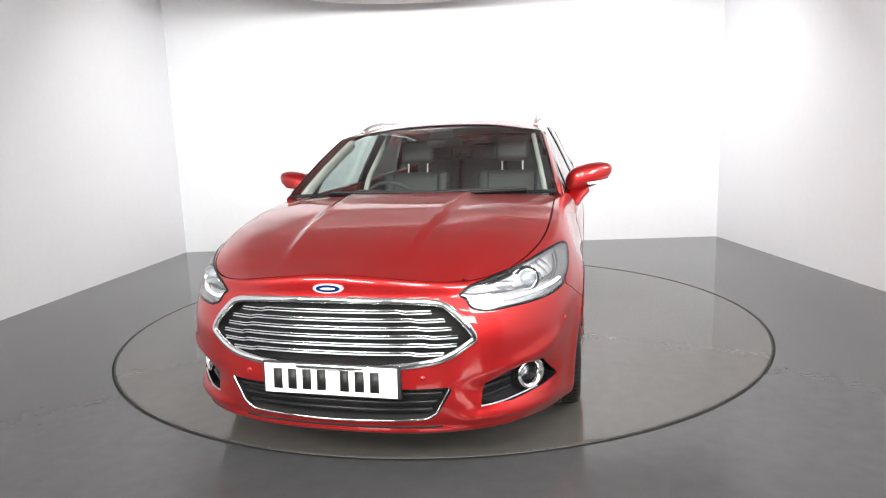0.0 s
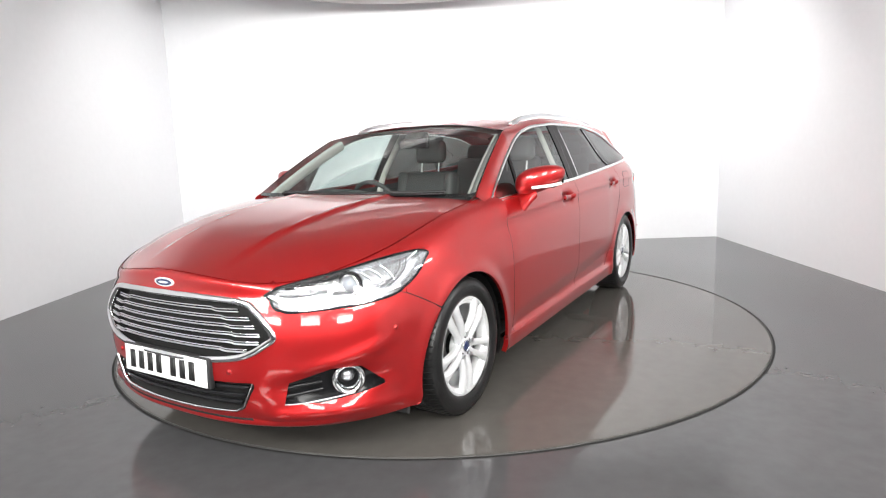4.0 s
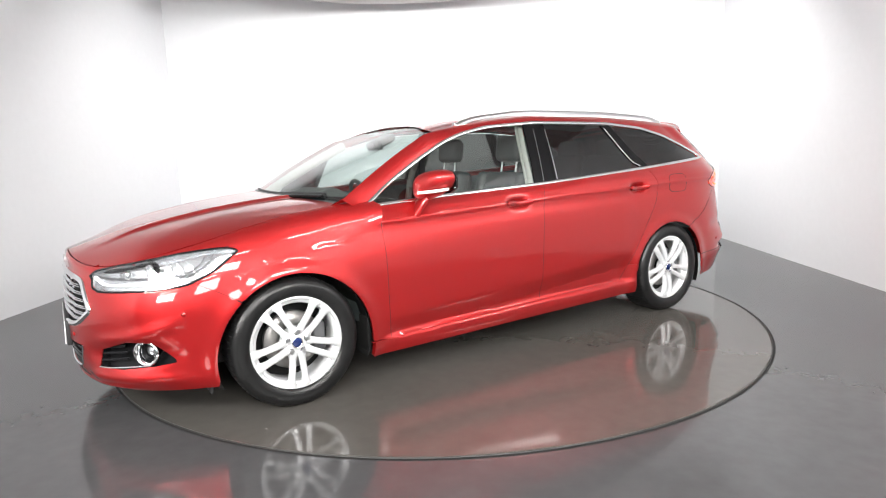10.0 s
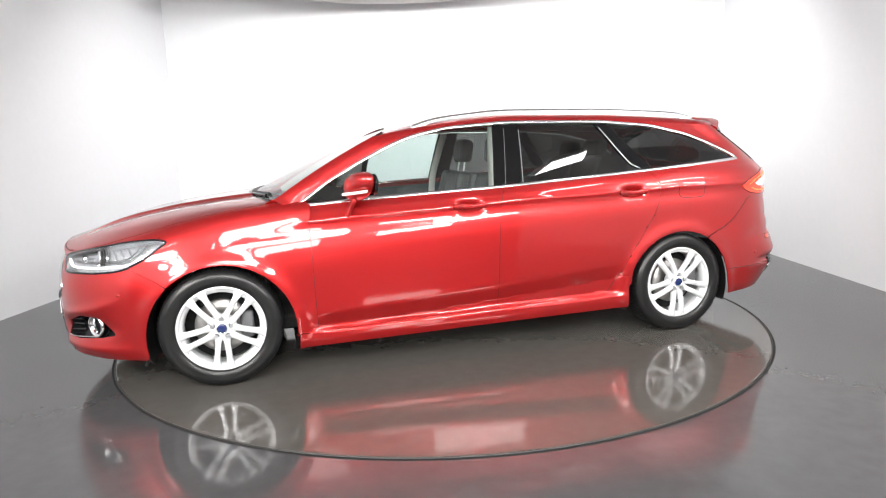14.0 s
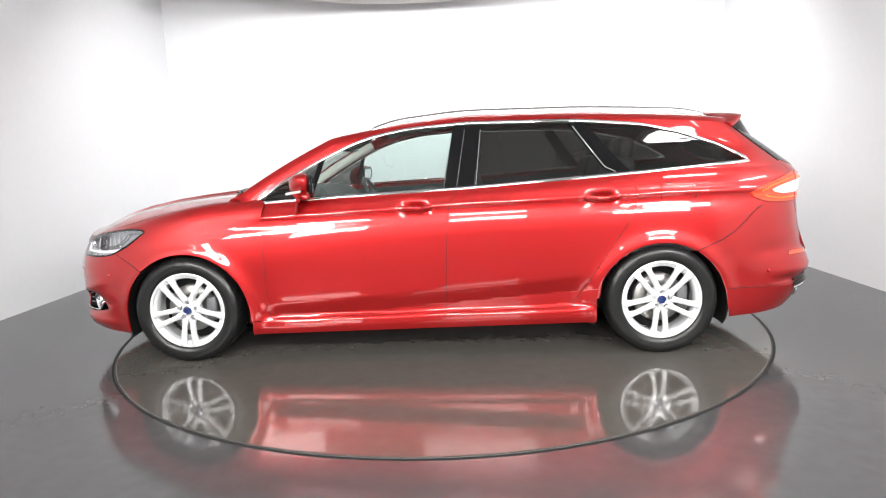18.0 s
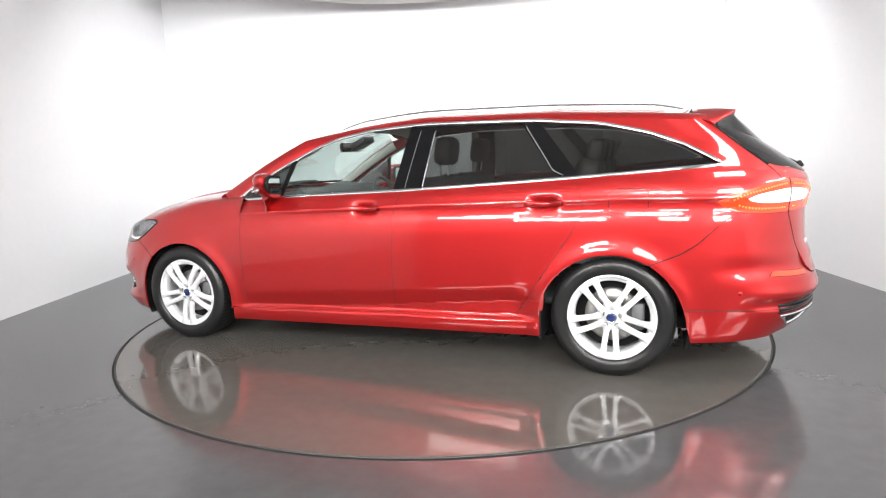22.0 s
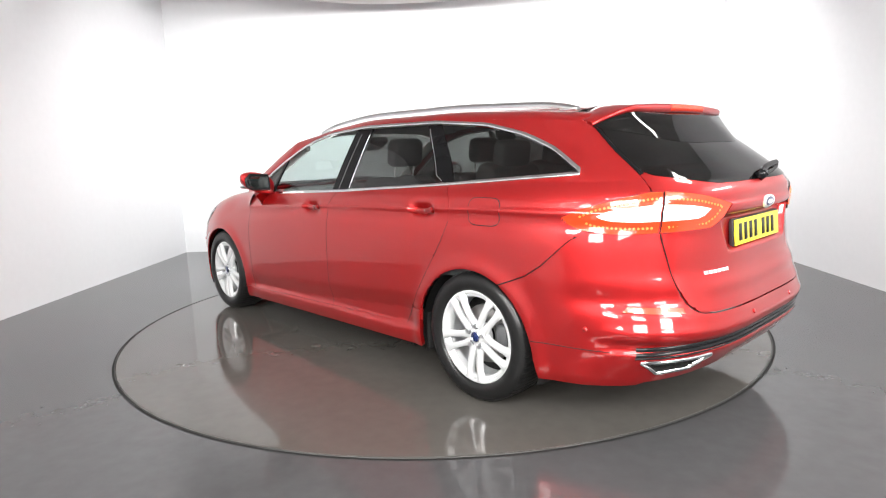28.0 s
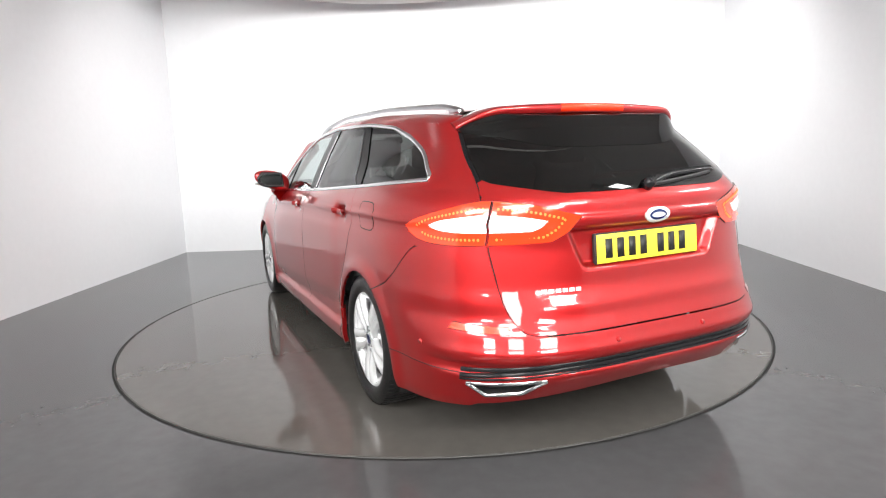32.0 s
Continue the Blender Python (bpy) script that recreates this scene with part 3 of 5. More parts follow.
def frame_strip(k, t):
    """A-pillar and cant rail, from the window line up to the windscreen and the roof."""
    k, t = np.asarray(k, float), np.asarray(t, float)
    I = frame_edge(k)
    x = np.where(k <= 1, -0.40 + (-0.905 + 0.40) * np.clip(k, 0, 1) ** 0.93, I[..., 0])
    O = side(x, rail_z(x))
    d = I - O
    L = np.linalg.norm(d, axis=-1)[..., None]
    out = np.stack([0 * k, 0.55 + 0 * k, 0.83 + 0 * k], -1)
    t_ = t[..., None]
    return O + d * t_ + out * L * (0.04 + 0.07 * step01(k, 0.0, 0.25))[..., None] * (4 * t_ * (1 - t_))


# ---- body panels ----
FOLD = 0.014


def along(fn, x0, x1, n=24, dz=0.0):
    xs = np.linspace(x0, x1, n)
    return [(x, float(fn(x)) + dz) for x in xs]


def arch(cx, a0, a1, n=36):
    r = ARCH_RAD if cx > -1 else ARCH_RAD - 0.008
    t = np.radians(np.linspace(a0, a1, n))
    return [(cx + r * math.cos(k), ARCH_Z + r * math.sin(k)) for k in t]


SEAM_A = spline([(-0.515, 0.254), (-0.507, 0.42), (-0.503, 0.69), (-0.500, 0.905), (-0.53, 0.962)], 6)
SEAM_B = spline([(-1.585, 0.283), (-1.588, 0.40), (-1.595, 0.635), (-1.615, 0.90), (-1.656, 1.010)], 6)
SEAM_C = spline([(-2.325, 0.304), (-2.41, 0.43), (-2.49, 0.555), (-2.66, 0.813), (-2.70, 0.958), (-2.638, 1.066)], 8)

front_door_outline = np.array([*SEAM_A, *along(belt_z, -0.56, -1.64, 24, -0.004), *SEAM_B[::-1], *[(x, 0.254 + (-0.515 - x) * 0.0277) for x in np.linspace(-1.57, -0.56, 20)]])
rear_door_outline = np.array([*SEAM_B, *along(belt_z, -1.68, -2.61, 24, -0.004), *SEAM_C[::-1], *[(x, 0.254 + (-0.515 - x) * 0.0277) for x in np.linspace(-2.30, -1.60, 20)]])
front_doors = both("front_door", sheet(side, front_door_outline, 0.014, gap=0.0014, fold=FOLD), PAINT, car)
rear_doors = both("rear_door", sheet(side, rear_door_outline, 0.014, gap=0.0012, fold=FOLD), PAINT, car)
sill_outline = np.array([(-0.405, 0.168), (-0.41, 0.254), (-0.515, 0.250), *[(x, 0.250 + (-0.515 - x) * 0.0277) for x in np.linspace(-0.56, -2.32, 20)], (-2.352, 0.345), (-2.392, 0.402), (-2.478, 0.402), (-2.468, 0.33), (-2.470, 0.200), *along(sill_z, -2.4, -0.5, 20, 0.0)])
both("sill", sheet(side, sill_outline, 0.012, gap=0.001, fold=0.025), PAINT, car)

sill_back = np.array([(-0.46, 0.225), (-0.46, 0.275), *[(x, 0.280 + (-0.515 - x) * 0.0277) for x in np.linspace(-0.56, -2.22, 20)], (-2.30, 0.40), (-2.44, 0.47), (-2.50, 0.47), (-2.49, 0.36), (-2.36, 0.285), *[(x, 0.225 + (-0.515 - x) * 0.0277) for x in np.linspace(-2.32, -0.5, 20)]])
both("sill_flange", sheet(side, sill_back, 0.014, lift=-0.006), PAINT, car)

# bonnet
xs = np.linspace(-1.33, 1.33, 90)
hx, hy = hood_edge(xs)
hood_outline = np.stack([hx, hy], 1)
cowl = np.array([(-0.31 + 0.145 * (1 - (y / 0.762) ** 2), y) for y in np.linspace(0.74, -0.74, 30)])
raw_h = sheet(hood, np.concatenate([hood_outline, cowl]), 0.018, gap=0.003, fold=FOLD)
raw("bonnet", raw_h[0], raw_h[1], PAINT, car, "ridged red bonnet", raw_h[2])

# nose: bumper with its openings
GR = [(0.0, 0.708), (0.20, 0.706), (0.39, 0.692), (0.455, 0.655), (0.522, 0.572), (0.500, 0.540), (0.40, 0.488), (0.20, 0.464), (0.0, 0.460)]
grille_half = [ny(y, z) for y, z in GR]
grille_outline = spline(np.array(grille_half + [(-a, v) for a, v in grille_half[::-1][1:-1]]), 6, closed=True)
LG = [(0.0, 0.383), (0.435, 0.385), (0.445, 0.373), (0.39, 0.280), (0.365, 0.262), (0.0, 0.245)]
lower_half = [ny(y, z) for y, z in LG]
lower_outline = fine(np.array(lower_half + [(-a, v) for a, v in lower_half[::-1][1:-1]]), 4)
fog_outline = fine([ny(0.540, 0.298), ny(0.560, 0.380), ny(0.69, 0.428), nx(0.635, 0.420), nx(0.53, 0.328), nx(0.63, 0.308), ny(0.65, 0.293)], 5)


def nose_at(x, y, z):
    """Surface coordinates of the nose nearest to a point in space."""
    a, v, r = 0.5, 1.0, (0.5, 1.0)
    for _ in range(9):
        A, B = np.meshgrid(np.linspace(a - r[0], a + r[0], 21), np.linspace(v - r[1], min(v + r[1], 2.0), 21))
        d = ((nose(A.ravel(), B.ravel()) - np.array([x, y, z])) ** 2).sum(1)
        k = int(d.argmin())
        a, v, r = A.ravel()[k], B.ravel()[k], (r[0] * 0.35, r[1] * 0.35)
    return (float(a), float(v))


LAMP_LOW = [(0.312, 1.18), (0.334, 0.96), (0.362, 0.92), (0.39, 0.91), (0.475, 0.92), (0.60, 0.938), (0.685, 0.952), (0.735, 0.985), (0.768, 1.08), (0.812, 1.235), (0.862, 1.41)]
LAMP_TIP = [(0.882, 1.47), (0.874, 1.56)]
LAMP_TOP = [(0.85, 1.655), (0.80, 1.755), (0.74, 1.825), (0.70, 1.86), (0.62, 1.915), (0.54, 1.942), (0.465, 1.930), (0.37, 1.68)]
head_outline = np.concatenate([spline(LAMP_LOW, 5)[:-1], spline([LAMP_LOW[-1], *LAMP_TIP], 4)[:-1], spline([LAMP_TIP[-1], *LAMP_TOP, LAMP_LOW[0]], 6)[:-1]])
wing_a = np.array([(p[0], p[1]) for p in [*arch(ARCH_F, 186, 48), (0.30, 0.608), (0.36, 0.642), (0.418, 0.672), *[(x, float(shoulder_z(1 - x if x < 0 else nose_ax(x, 0.7)))) for x in np.linspace(0.41, -0.48, 34)], *SEAM_A[::-1][1:], (-0.41, 0.256), (-0.40, 0.240)]])
lamp_side = [(0.752, 0.985), (0.774, 1.06), (0.818, 1.22), (0.868, 1.40), (0.887, 1.475), (0.880, 1.572), (0.855, 1.670), (0.803, 1.768), (0.742, 1.838), (0.702, 1.872), (0.62, 1.925), (0.545, 1.952), (0.51, 1.960)]
wing_roll = np.array([*fine(lamp_side, 3)[:-2], *[(a, 1.988) for a in np.linspace(0.51, 1.40, 30)], (1.47, 1.95), (1.515, 1.5), (1.495, 0.98)])
both("front_wing", joined(sheet(side, wing_a, 0.014, gap=0.0015, fold=FOLD), sheet(nose, wing_roll, 0.014, scale=(1.0, 0.25))), PAINT, car)


bump_half = [(0.0, -0.02), *[(a, -0.02) for a in np.linspace(0.05, nose_ax(0.386, 0.19), 24)], *[nx(x + 0.0015, z) for x, z in arch(ARCH_F, -10, 47.4, 16)], nx(0.301, 0.605), nx(0.362, 0.6395), nx(0.421, 0.670), (0.715, 1.10), (0.62, 1.6), (0.53, 1.965), *[(a, 1.97) for a in np.linspace(0.50, 0.02, 26)]]
bump_outline = np.array(bump_half + [(-a, v) for a, v in bump_half[::-1] if a > 0.001])
fogR, headR_ = [np.array([(-a, v) for a, v in o]) for o in (fog_outline, head_outline)]
SC = (1.1, 0.5)
front_bumper = sheet(nose, bump_outline, 0.011, holes=[grille_outline, lower_outline, fog_outline, fogR, head_outline, headR_], fold=0.008, scale=SC)
bumper = raw("front_bumper", front_bumper[0], front_bumper[1], PAINT, car, "", front_bumper[2])

both("wing_flange", sheet(nose, fine([(0.705, 0.93), (0.86, 0.72), (0.89, 0.80), (0.80, 0.93), (0.76, 1.0), (0.735, 0.995)], 4), 0.012, lift=-0.005, scale=SC), PAINT, car)

# windscreen, roof and body side frame
ws = np.array([(s, 0.0) for s in np.linspace(-1, 1, 40)] + [(s, 1.0) for s in np.linspace(1, -1, 40)])
p = sheet(screen, ws, 0.03, scale=(0.7, 0.9))
windscreen = raw("windscreen", p[0], p[1], GLASS, car, "clear curved windscreen with a black border", p[2])
windscreen.visible_shadow = False
hole = np.array([(s, 0.045) for s in np.linspace(-0.985, 0.985, 30)] + [(s, 0.9985) for s in np.linspace(0.985, -0.985, 30)])
p = sheet(screen, ws, 0.025, holes=[hole], lift=-0.004, scale=(0.7, 0.9))
raw("windscreen_border", p[0], p[1], BLACK, windscreen, "black printed border", p[2])
ro = np.array([*[(x, float(roof_w(x))) for x in np.linspace(-0.985, -3.20, 40)], *[(-3.20 - 0.03 * (1 - (y / 0.55) ** 2), y) for y in np.linspace(0.52, -0.52, 20)], *[(x, -float(roof_w(x))) for x in np.linspace(-3.20, -0.985, 40)], *[(-0.975 - 0.09 * (1 - (y / 0.56) ** 2), y) for y in np.linspace(-0.54, 0.54, 20)]])
p = sheet(roof, ro, 0.03)
raw("roof_panel", p[0], p[1], PAINT, car, "red roof", p[2])
st = np.array([(k, 0.0) for k in np.linspace(0, 2, 60)] + [(k, 1.0) for k in np.linspace(2, 0, 60)])
both("side_frame", sheet(frame_strip, st, 0.02, scale=(1.4, 0.14)), PAINT, car)

def pillar_base(u, t):
    """The corner of the wing that runs up into the windscreen pillar."""
    u, t = np.asarray(u, float), np.asarray(t, float)
    x = -0.27 - 0.20 * u
    A = hood(x, 0.757 + 0 * x)
    B = screen(np.ones_like(u) * 0.995, 0.16 * u)
    t_ = t[..., None]
    return A * (1 - t_) + B * t_ + np.array([0, 0.006, 0.006]) * (4 * t_ * (1 - t_))


both("pillar_base", sheet(pillar_base, fine([(0, 0), (1, 0), (1, 1), (0, 1)], 8), 0.02, scale=(0.2, 0.05), flip=True), PAINT, car)

both("pillar_flange", sheet(side, fine([(-0.40, 0.84), (-0.60, 0.88), (-0.60, 0.975), (-0.50, 0.958), (-0.40, 0.935)], 4), 0.015, lift=-0.007), PAINT, car)

# windows of the flank
P_top = lambda x0, x1, n=20, dz=-0.012: along(dlo_top, x0, x1, n, dz)
P_low = lambda x0, x1, n=12, dz=0.010: along(belt_z, x0, x1, n, dz)


def window(name, outline, material, label, cell=0.03):
    a, b = both(name, sheet(side, np.array(outline), cell, lift=-0.004), material, car, label)
    a.visible_shadow = b.visible_shadow = False
    return a, b


dlo = np.array([*along(belt_z, -0.45, -3.365, 60), *along(dlo_top, -3.355, -0.465, 70)])
window("front_window", [*P_low(-0.80, -1.595), (-1.662, 1.372), *P_top(-1.662, -0.86)[0:]], GLASS, "clear front side window")
window("quarter_light", [*P_low(-0.50, -0.775, 8), *P_top(-0.83, -0.52, 10)], TINT, "small dark triangular window")
window("rear_window", [*P_low(-1.77, -2.60), (-2.535, 1.106), (-2.345, 1.366), *P_top(-2.345, -1.81)], TINT, "dark tinted rear side window")
window("cargo_window", [*P_low(-2.66, -3.30), *P_top(-3.33, -2.43)], TINT, "dark tinted load bay window")
both("b_pillar_trim", sheet(side, np.array([(-1.593, 1.020), (-1.650, 1.380), (-1.82, 1.382), (-1.765, 1.026)]), 0.02, lift=0.001, fold=0.01), PILLAR, car, "gloss black pillar trim")
both("c_pillar_trim", sheet(side, np.array([(-2.585, 1.076), (-2.525, 1.106), (-2.335, 1.372), (-2.435, 1.372), (-2.67, 1.081)]), 0.02, lift=0.001, fold=0.01), PILLAR, car, "gloss black pillar trim")
both("window_divider", sheet(side, np.array([(-0.772, float(belt_z(-0.77)) + 0.006), (-0.80, float(belt_z(-0.80)) + 0.006), (-0.868, float(dlo_top(-0.868)) - 0.006), (-0.832, float(dlo_top(-0.832)) - 0.006)]), 0.012, lift=0.001, fold=0.01), PILLAR, car, "black window divider")
for path_ in ([(-1.778, 1.030), (-1.818, 1.384)], [(-2.588, 1.080), (-2.530, 1.108), (-2.344, 1.378)]):
    both("window_channel", bead(side, fine(np.array(path_), 10)[:-10], 0.0035, 0.0015, lift=0.003), SATIN, car, "thin bright window channel")
both("door_split", bead(side, fine(np.array([(-1.664, 1.014), (-1.725, 1.386)]), 12)[:-12], 0.0045, 0.0012, lift=0.0015), STEEL, car, "thin grey joint between the door frames")
both("window_chrome", bead(side, dlo, 0.020, 0.006, closed=True, lift=0.001), CHROME, car, "bright chrome window surround")

# rear quarter, tailgate and rear bumper
TG = spline([(-3.318, 1.330), (-3.45, 1.215), (-3.583, 1.108), (-3.650, 1.038), (-3.685, 0.955), (-3.700, 0.875)], 6)
quarter = np.array([*[q for q in SEAM_C if q[1] > 0.41], *along(belt_z, -2.66, -3.36, 20, 0.0), *along(dlo_top, -3.35, -2.45, 30, 0.0), *along(rail_z, -2.50, -3.29, 16, 0.001), *TG, (-3.66, 0.85), (-3.43, 0.862), (-3.385, 0.848), (-3.335, 0.80), (-3.26, 0.730), (-3.18, 0.677), (-3.10, 0.645), *arch(ARCH_R, 119.5, 18.5, 50), (-2.44, 0.408)])
both("rear_quarter", sheet(side, quarter, 0.012, gap=0.0010, fold=FOLD), PAINT, car)


def joint_line(S, path, parent, width=0.003):
    """The dark joint between two body panels, on both sides of the car."""
    for p in (bead(S, np.array(path), width, 0.0010),):
        for q in (p, mirrored(p)):
            raw("panel_joint", q[0], q[1], DARK, parent, "", q[2])


joint_line(nose, spline([(0.724, 0.972), nx(0.4195, 0.671), nx(0.361, 0.6405), nx(0.3005, 0.6065), nx(0.254, 0.575)], 6), car)
joint_line(side, SEAM_C[SEAM_C[:, 1] < 0.90], car)
joint_line(side, SEAM_A[SEAM_A[:, 1] < 0.95], car, 0.0026)
joint_line(side, SEAM_B, car, 0.0026)
joint_line(side, spline([(-3.04, 0.620), (-3.10, 0.6435), (-3.18, 0.6755), (-3.26, 0.7285), (-3.335, 0.7985), (-3.385, 0.8465), (-3.42, 0.858)], 6), car, 0.0022)


# ---- tail ----
def gate(a, z):
    """The tailgate's skin with its number plate recess and grip bar."""
    P = tail(a, z)
    y, z = np.abs(P[..., 1]), np.asarray(z, float)
    lim = 0.31 + (z - 0.765) * 0.45
    r = step01(z, 0.762, 0.795) * (1 - step01(z, 0.915, 0.932)) * (1 - step01(y, lim - 0.02, lim + 0.02))
    bar = np.exp(-((z - 0.957) / 0.022) ** 4) * (1 - step01(y, 0.34, 0.44))
    P = P.copy()
    P[..., 0] += 0.036 * r - 0.010 * bar
    low = np.exp(-((z - 0.64) / 0.03) ** 2)
    P[..., 0] -= 0.006 * low * (1 - step01(y, 0.45, 0.6))
    return P


def ty(y, z):
    a = tail_ay(abs(y), z)
    return (a if y >= 0 else 2 - a, z)


def tx(x, z):
    return (tail_ax(x, z), z)


def whole(half):
    """A full outline from its near half, which runs from centre line to centre line."""
    return np.array(list(half) + [(2 - a, v) for a, v in half[::-1] if a < 0.9999])


ST = (1.5, 1.0)
lamp = np.concatenate([spline([tx(-3.343, 0.940), tx(-3.45, 0.983), tx(-3.60, 1.026), ty(0.64, 1.038), ty(0.50, 1.020), ty(0.342, 0.976)], 6), spline([ty(0.342, 0.976), ty(0.39, 0.920), ty(0.45, 0.884)], 4)[1:], spline([ty(0.64, 0.876), tx(-3.56, 0.872), tx(-3.44, 0.884), tx(-3.37, 0.910)], 5)])
A_S = tail_ay(0.660, 0.95)
gate_half = [(1.0, 0.546), *[ty(y, 0.546) for y in np.linspace(0.05, 0.50, 12)], ty(0.575, 0.556), ty(0.61, 0.59), ty(0.632, 0.66), ty(0.648, 0.78), ty(0.656, 0.86), ty(0.660, 0.95), *[(tail_ax(x, z) + 0.002, z) for x, z in TG[::-1] if z > 1.03], (1.0, 1.378)]
gate_outline = fine(whole(gate_half), 3)
lamp_r = np.array([(2 - a, z) for a, z in lamp])
win_half = [(1.0, 1.060), *[ty(y, 1.060) for y in np.linspace(0.05, 0.38, 8)], ty(0.44, 1.068), ty(0.61, 1.102), *[(tail_ax(x, z) + 0.004, z) for x, z in TG[::-1] if 1.118 < z < 1.325], (1.0, 1.375)]
win_outline = fine(whole(win_half), 4)
p = sheet(gate, gate_outline, 0.010, holes=[win_outline, lamp, lamp_r], gap=0.0012, fold=FOLD, scale=ST)
tailgate = raw("tailgate", p[0], p[1], PAINT, car, "red tailgate with a number plate recess", p[2])
p = sheet(gate, win_outline, 0.02, scale=ST, lift=0.002)
rear_glass = raw("rear_screen", p[0], p[1], DARK_TINT, tailgate, "dark tinted rear screen", p[2])

for s in (1, -1):
    seal = np.array([((a if s > 0 else 2 - a), z) for a, z in ((tail_ax(x, z) + 0.010, z) for x, z in TG[::-1] if 1.10 < z < 1.33)])
    p = bead(tail, seal, 0.020, 0.003, lift=0.002)
    raw("screen_seal", p[0], p[1], PILLAR, tailgate, "black rubber screen seal", p[2])

# rear lamps: an outer unit on the body and an inner one on the tailgate
for sgn in (1, -1):
    A = lamp if sgn > 0 else lamp_r
    for inner in (False, True):
        cut = A_S if sgn > 0 else 2 - A_S
        o = A.copy()
        keep_hi = inner == (sgn > 0)
        o[:, 0] = np.maximum(o[:, 0], cut + 0.004) if keep_hi else np.minimum(o[:, 0], cut - 0.004)
        c = np.array([o[:, 0].mean(), 0.948])
        p = sheet(tail, o, 0.010, lift=0.005, fold=0.02, scale=ST)
        lens = raw("rear_lamp", p[0], p[1], RED_LENS, tailgate if inner else car, "red rear lamp with a clear middle band", p[2])
        mid = o.copy()
        edge = cut + (0.006 if keep_hi else -0.006)
        mid[:, 0] = edge + (mid[:, 0] - edge) * 0.66
        mid[:, 1] = 0.955 + (mid[:, 1] - 0.955) * 0.40
        q = sheet(tail, mid, 0.008, lift=0.008, fold=0.006, scale=ST)
        raw("clear_band", q[0], q[1], WHITE_LENS, lens, "clear white middle band", q[2])
        ring = o.copy()
        ring[:, 0] = edge + (ring[:, 0] - edge) * 0.84
        ring[:, 1] = 0.948 + (ring[:, 1] - 0.948) * 0.70
        C, N = tail(ring[:, 0], ring[:, 1]), surf_normals(tail, ring)
        d = np.concatenate([[0], np.cumsum(np.linalg.norm(np.diff(C, axis=0), axis=1))])
        dots = []
        for s in np.arange(0.01, d[-1], 0.017):
            c3 = np.array([np.interp(s, d, C[:, k]) for k in range(3)])
            n3 = np.array([np.interp(s, d, N[:, k]) for k in range(3)])
            if abs(np.interp(s, d, ring[:, 0]) - edge) < 0.012:
                continue
            t1 = np.cross(n3, [0, 0, 1.0])
            t1 /= np.linalg.norm(t1)
            t2 = np.cross(n3, t1)
            ang = np.linspace(0, 2 * np.pi, 9)[:-1]
            Vd = [c3 + n3 * 0.011] + [c3 + n3 * 0.0065 + 0.0055 * (math.cos(w) * t1 + math.sin(w) * t2) for w in ang]
            Fd = [(0, 1 + k, 1 + (k + 1) % 8) for k in range(8)]
            dots.append((np.array(Vd), Fd, np.array([n3] * 9)))
        if dots:
            q = joined(*dots)
            tagged(raw("led_row", q[0], q[1], RED_GLOW, lens, "lit orange-red rows of diodes", q[2]), kind="stuff")
        p = bead(tail, o, 0.003, 0.006, closed=True)
        raw("lamp_edge", p[0], p[1], BLACK, lens, "", p[2])

both("tail_flange", sheet(tail, fine([ty(0.70, 0.87), ty(0.62, 0.87), ty(0.58, 0.62), ty(0.50, 0.575), ty(0.52, 0.52), ty(0.64, 0.54), ty(0.675, 0.66)], 4), 0.015, lift=-0.018, scale=ST), PAINT, car)

# rear bumper
rb_half = [(1.0, 0.300), *[ty(y, 0.300 - 0.05 * (y / 0.7) ** 2) for y in np.linspace(0.05, 0.70, 14)], tx(-3.62, 0.236), tx(-3.45, 0.222), tx(-3.24, 0.215), tx(-3.220, 0.30), tx(-3.205, 0.38), tx(-3.168, 0.475), tx(-3.118, 0.545), tx(-3.072, 0.588), tx(-3.034, 0.616), tx(-3.10, 0.642), tx(-3.18, 0.674), tx(-3.26, 0.727), tx(-3.335, 0.797), tx(-3.385, 0.845), tx(-3.43, 0.864), tx(-3.56, 0.868), ty(0.664, 0.868), ty(0.652, 0.78), ty(0.636, 0.66), ty(0.614, 0.588), ty(0.577, 0.552), *[ty(y, 0.541) for y in np.linspace(0.50, 0.05, 12)], (1.0, 0.541)]
rb = fine(whole(rb_half), 2)
ex = spline(fine([ty(0.755, 0.354), ty(0.510, 0.370), ty(0.575, 0.312), ty(0.69, 0.300)], 4), 3, closed=True)
ex_r = np.array([(2 - a, z) for a, z in ex])


def rear_skin(a, z):
    """Rear bumper skin with a groove for the black strip and a step above it."""
    P = tail(a, z).copy()
    c = np.stack([P[..., 0] + 2.9, P[..., 1], 0 * P[..., 0]], -1)
    c /= np.linalg.norm(c, axis=-1)[..., None] + 1e-9
    z = np.asarray(z, float)
    back = step01(-P[..., 0], 3.45, 3.65)
    k = -0.014 * np.exp(-((z - 0.415) / 0.024) ** 4) * back + 0.010 * np.exp(-((z - 0.475) / 0.03) ** 2) * back
    k = k - 0.012 * np.exp(-((z - 0.60) / 0.05) ** 2) * step01(-P[..., 0], 3.3, 3.5)
    P[..., :2] += c[..., :2] * k[..., None]
    return P


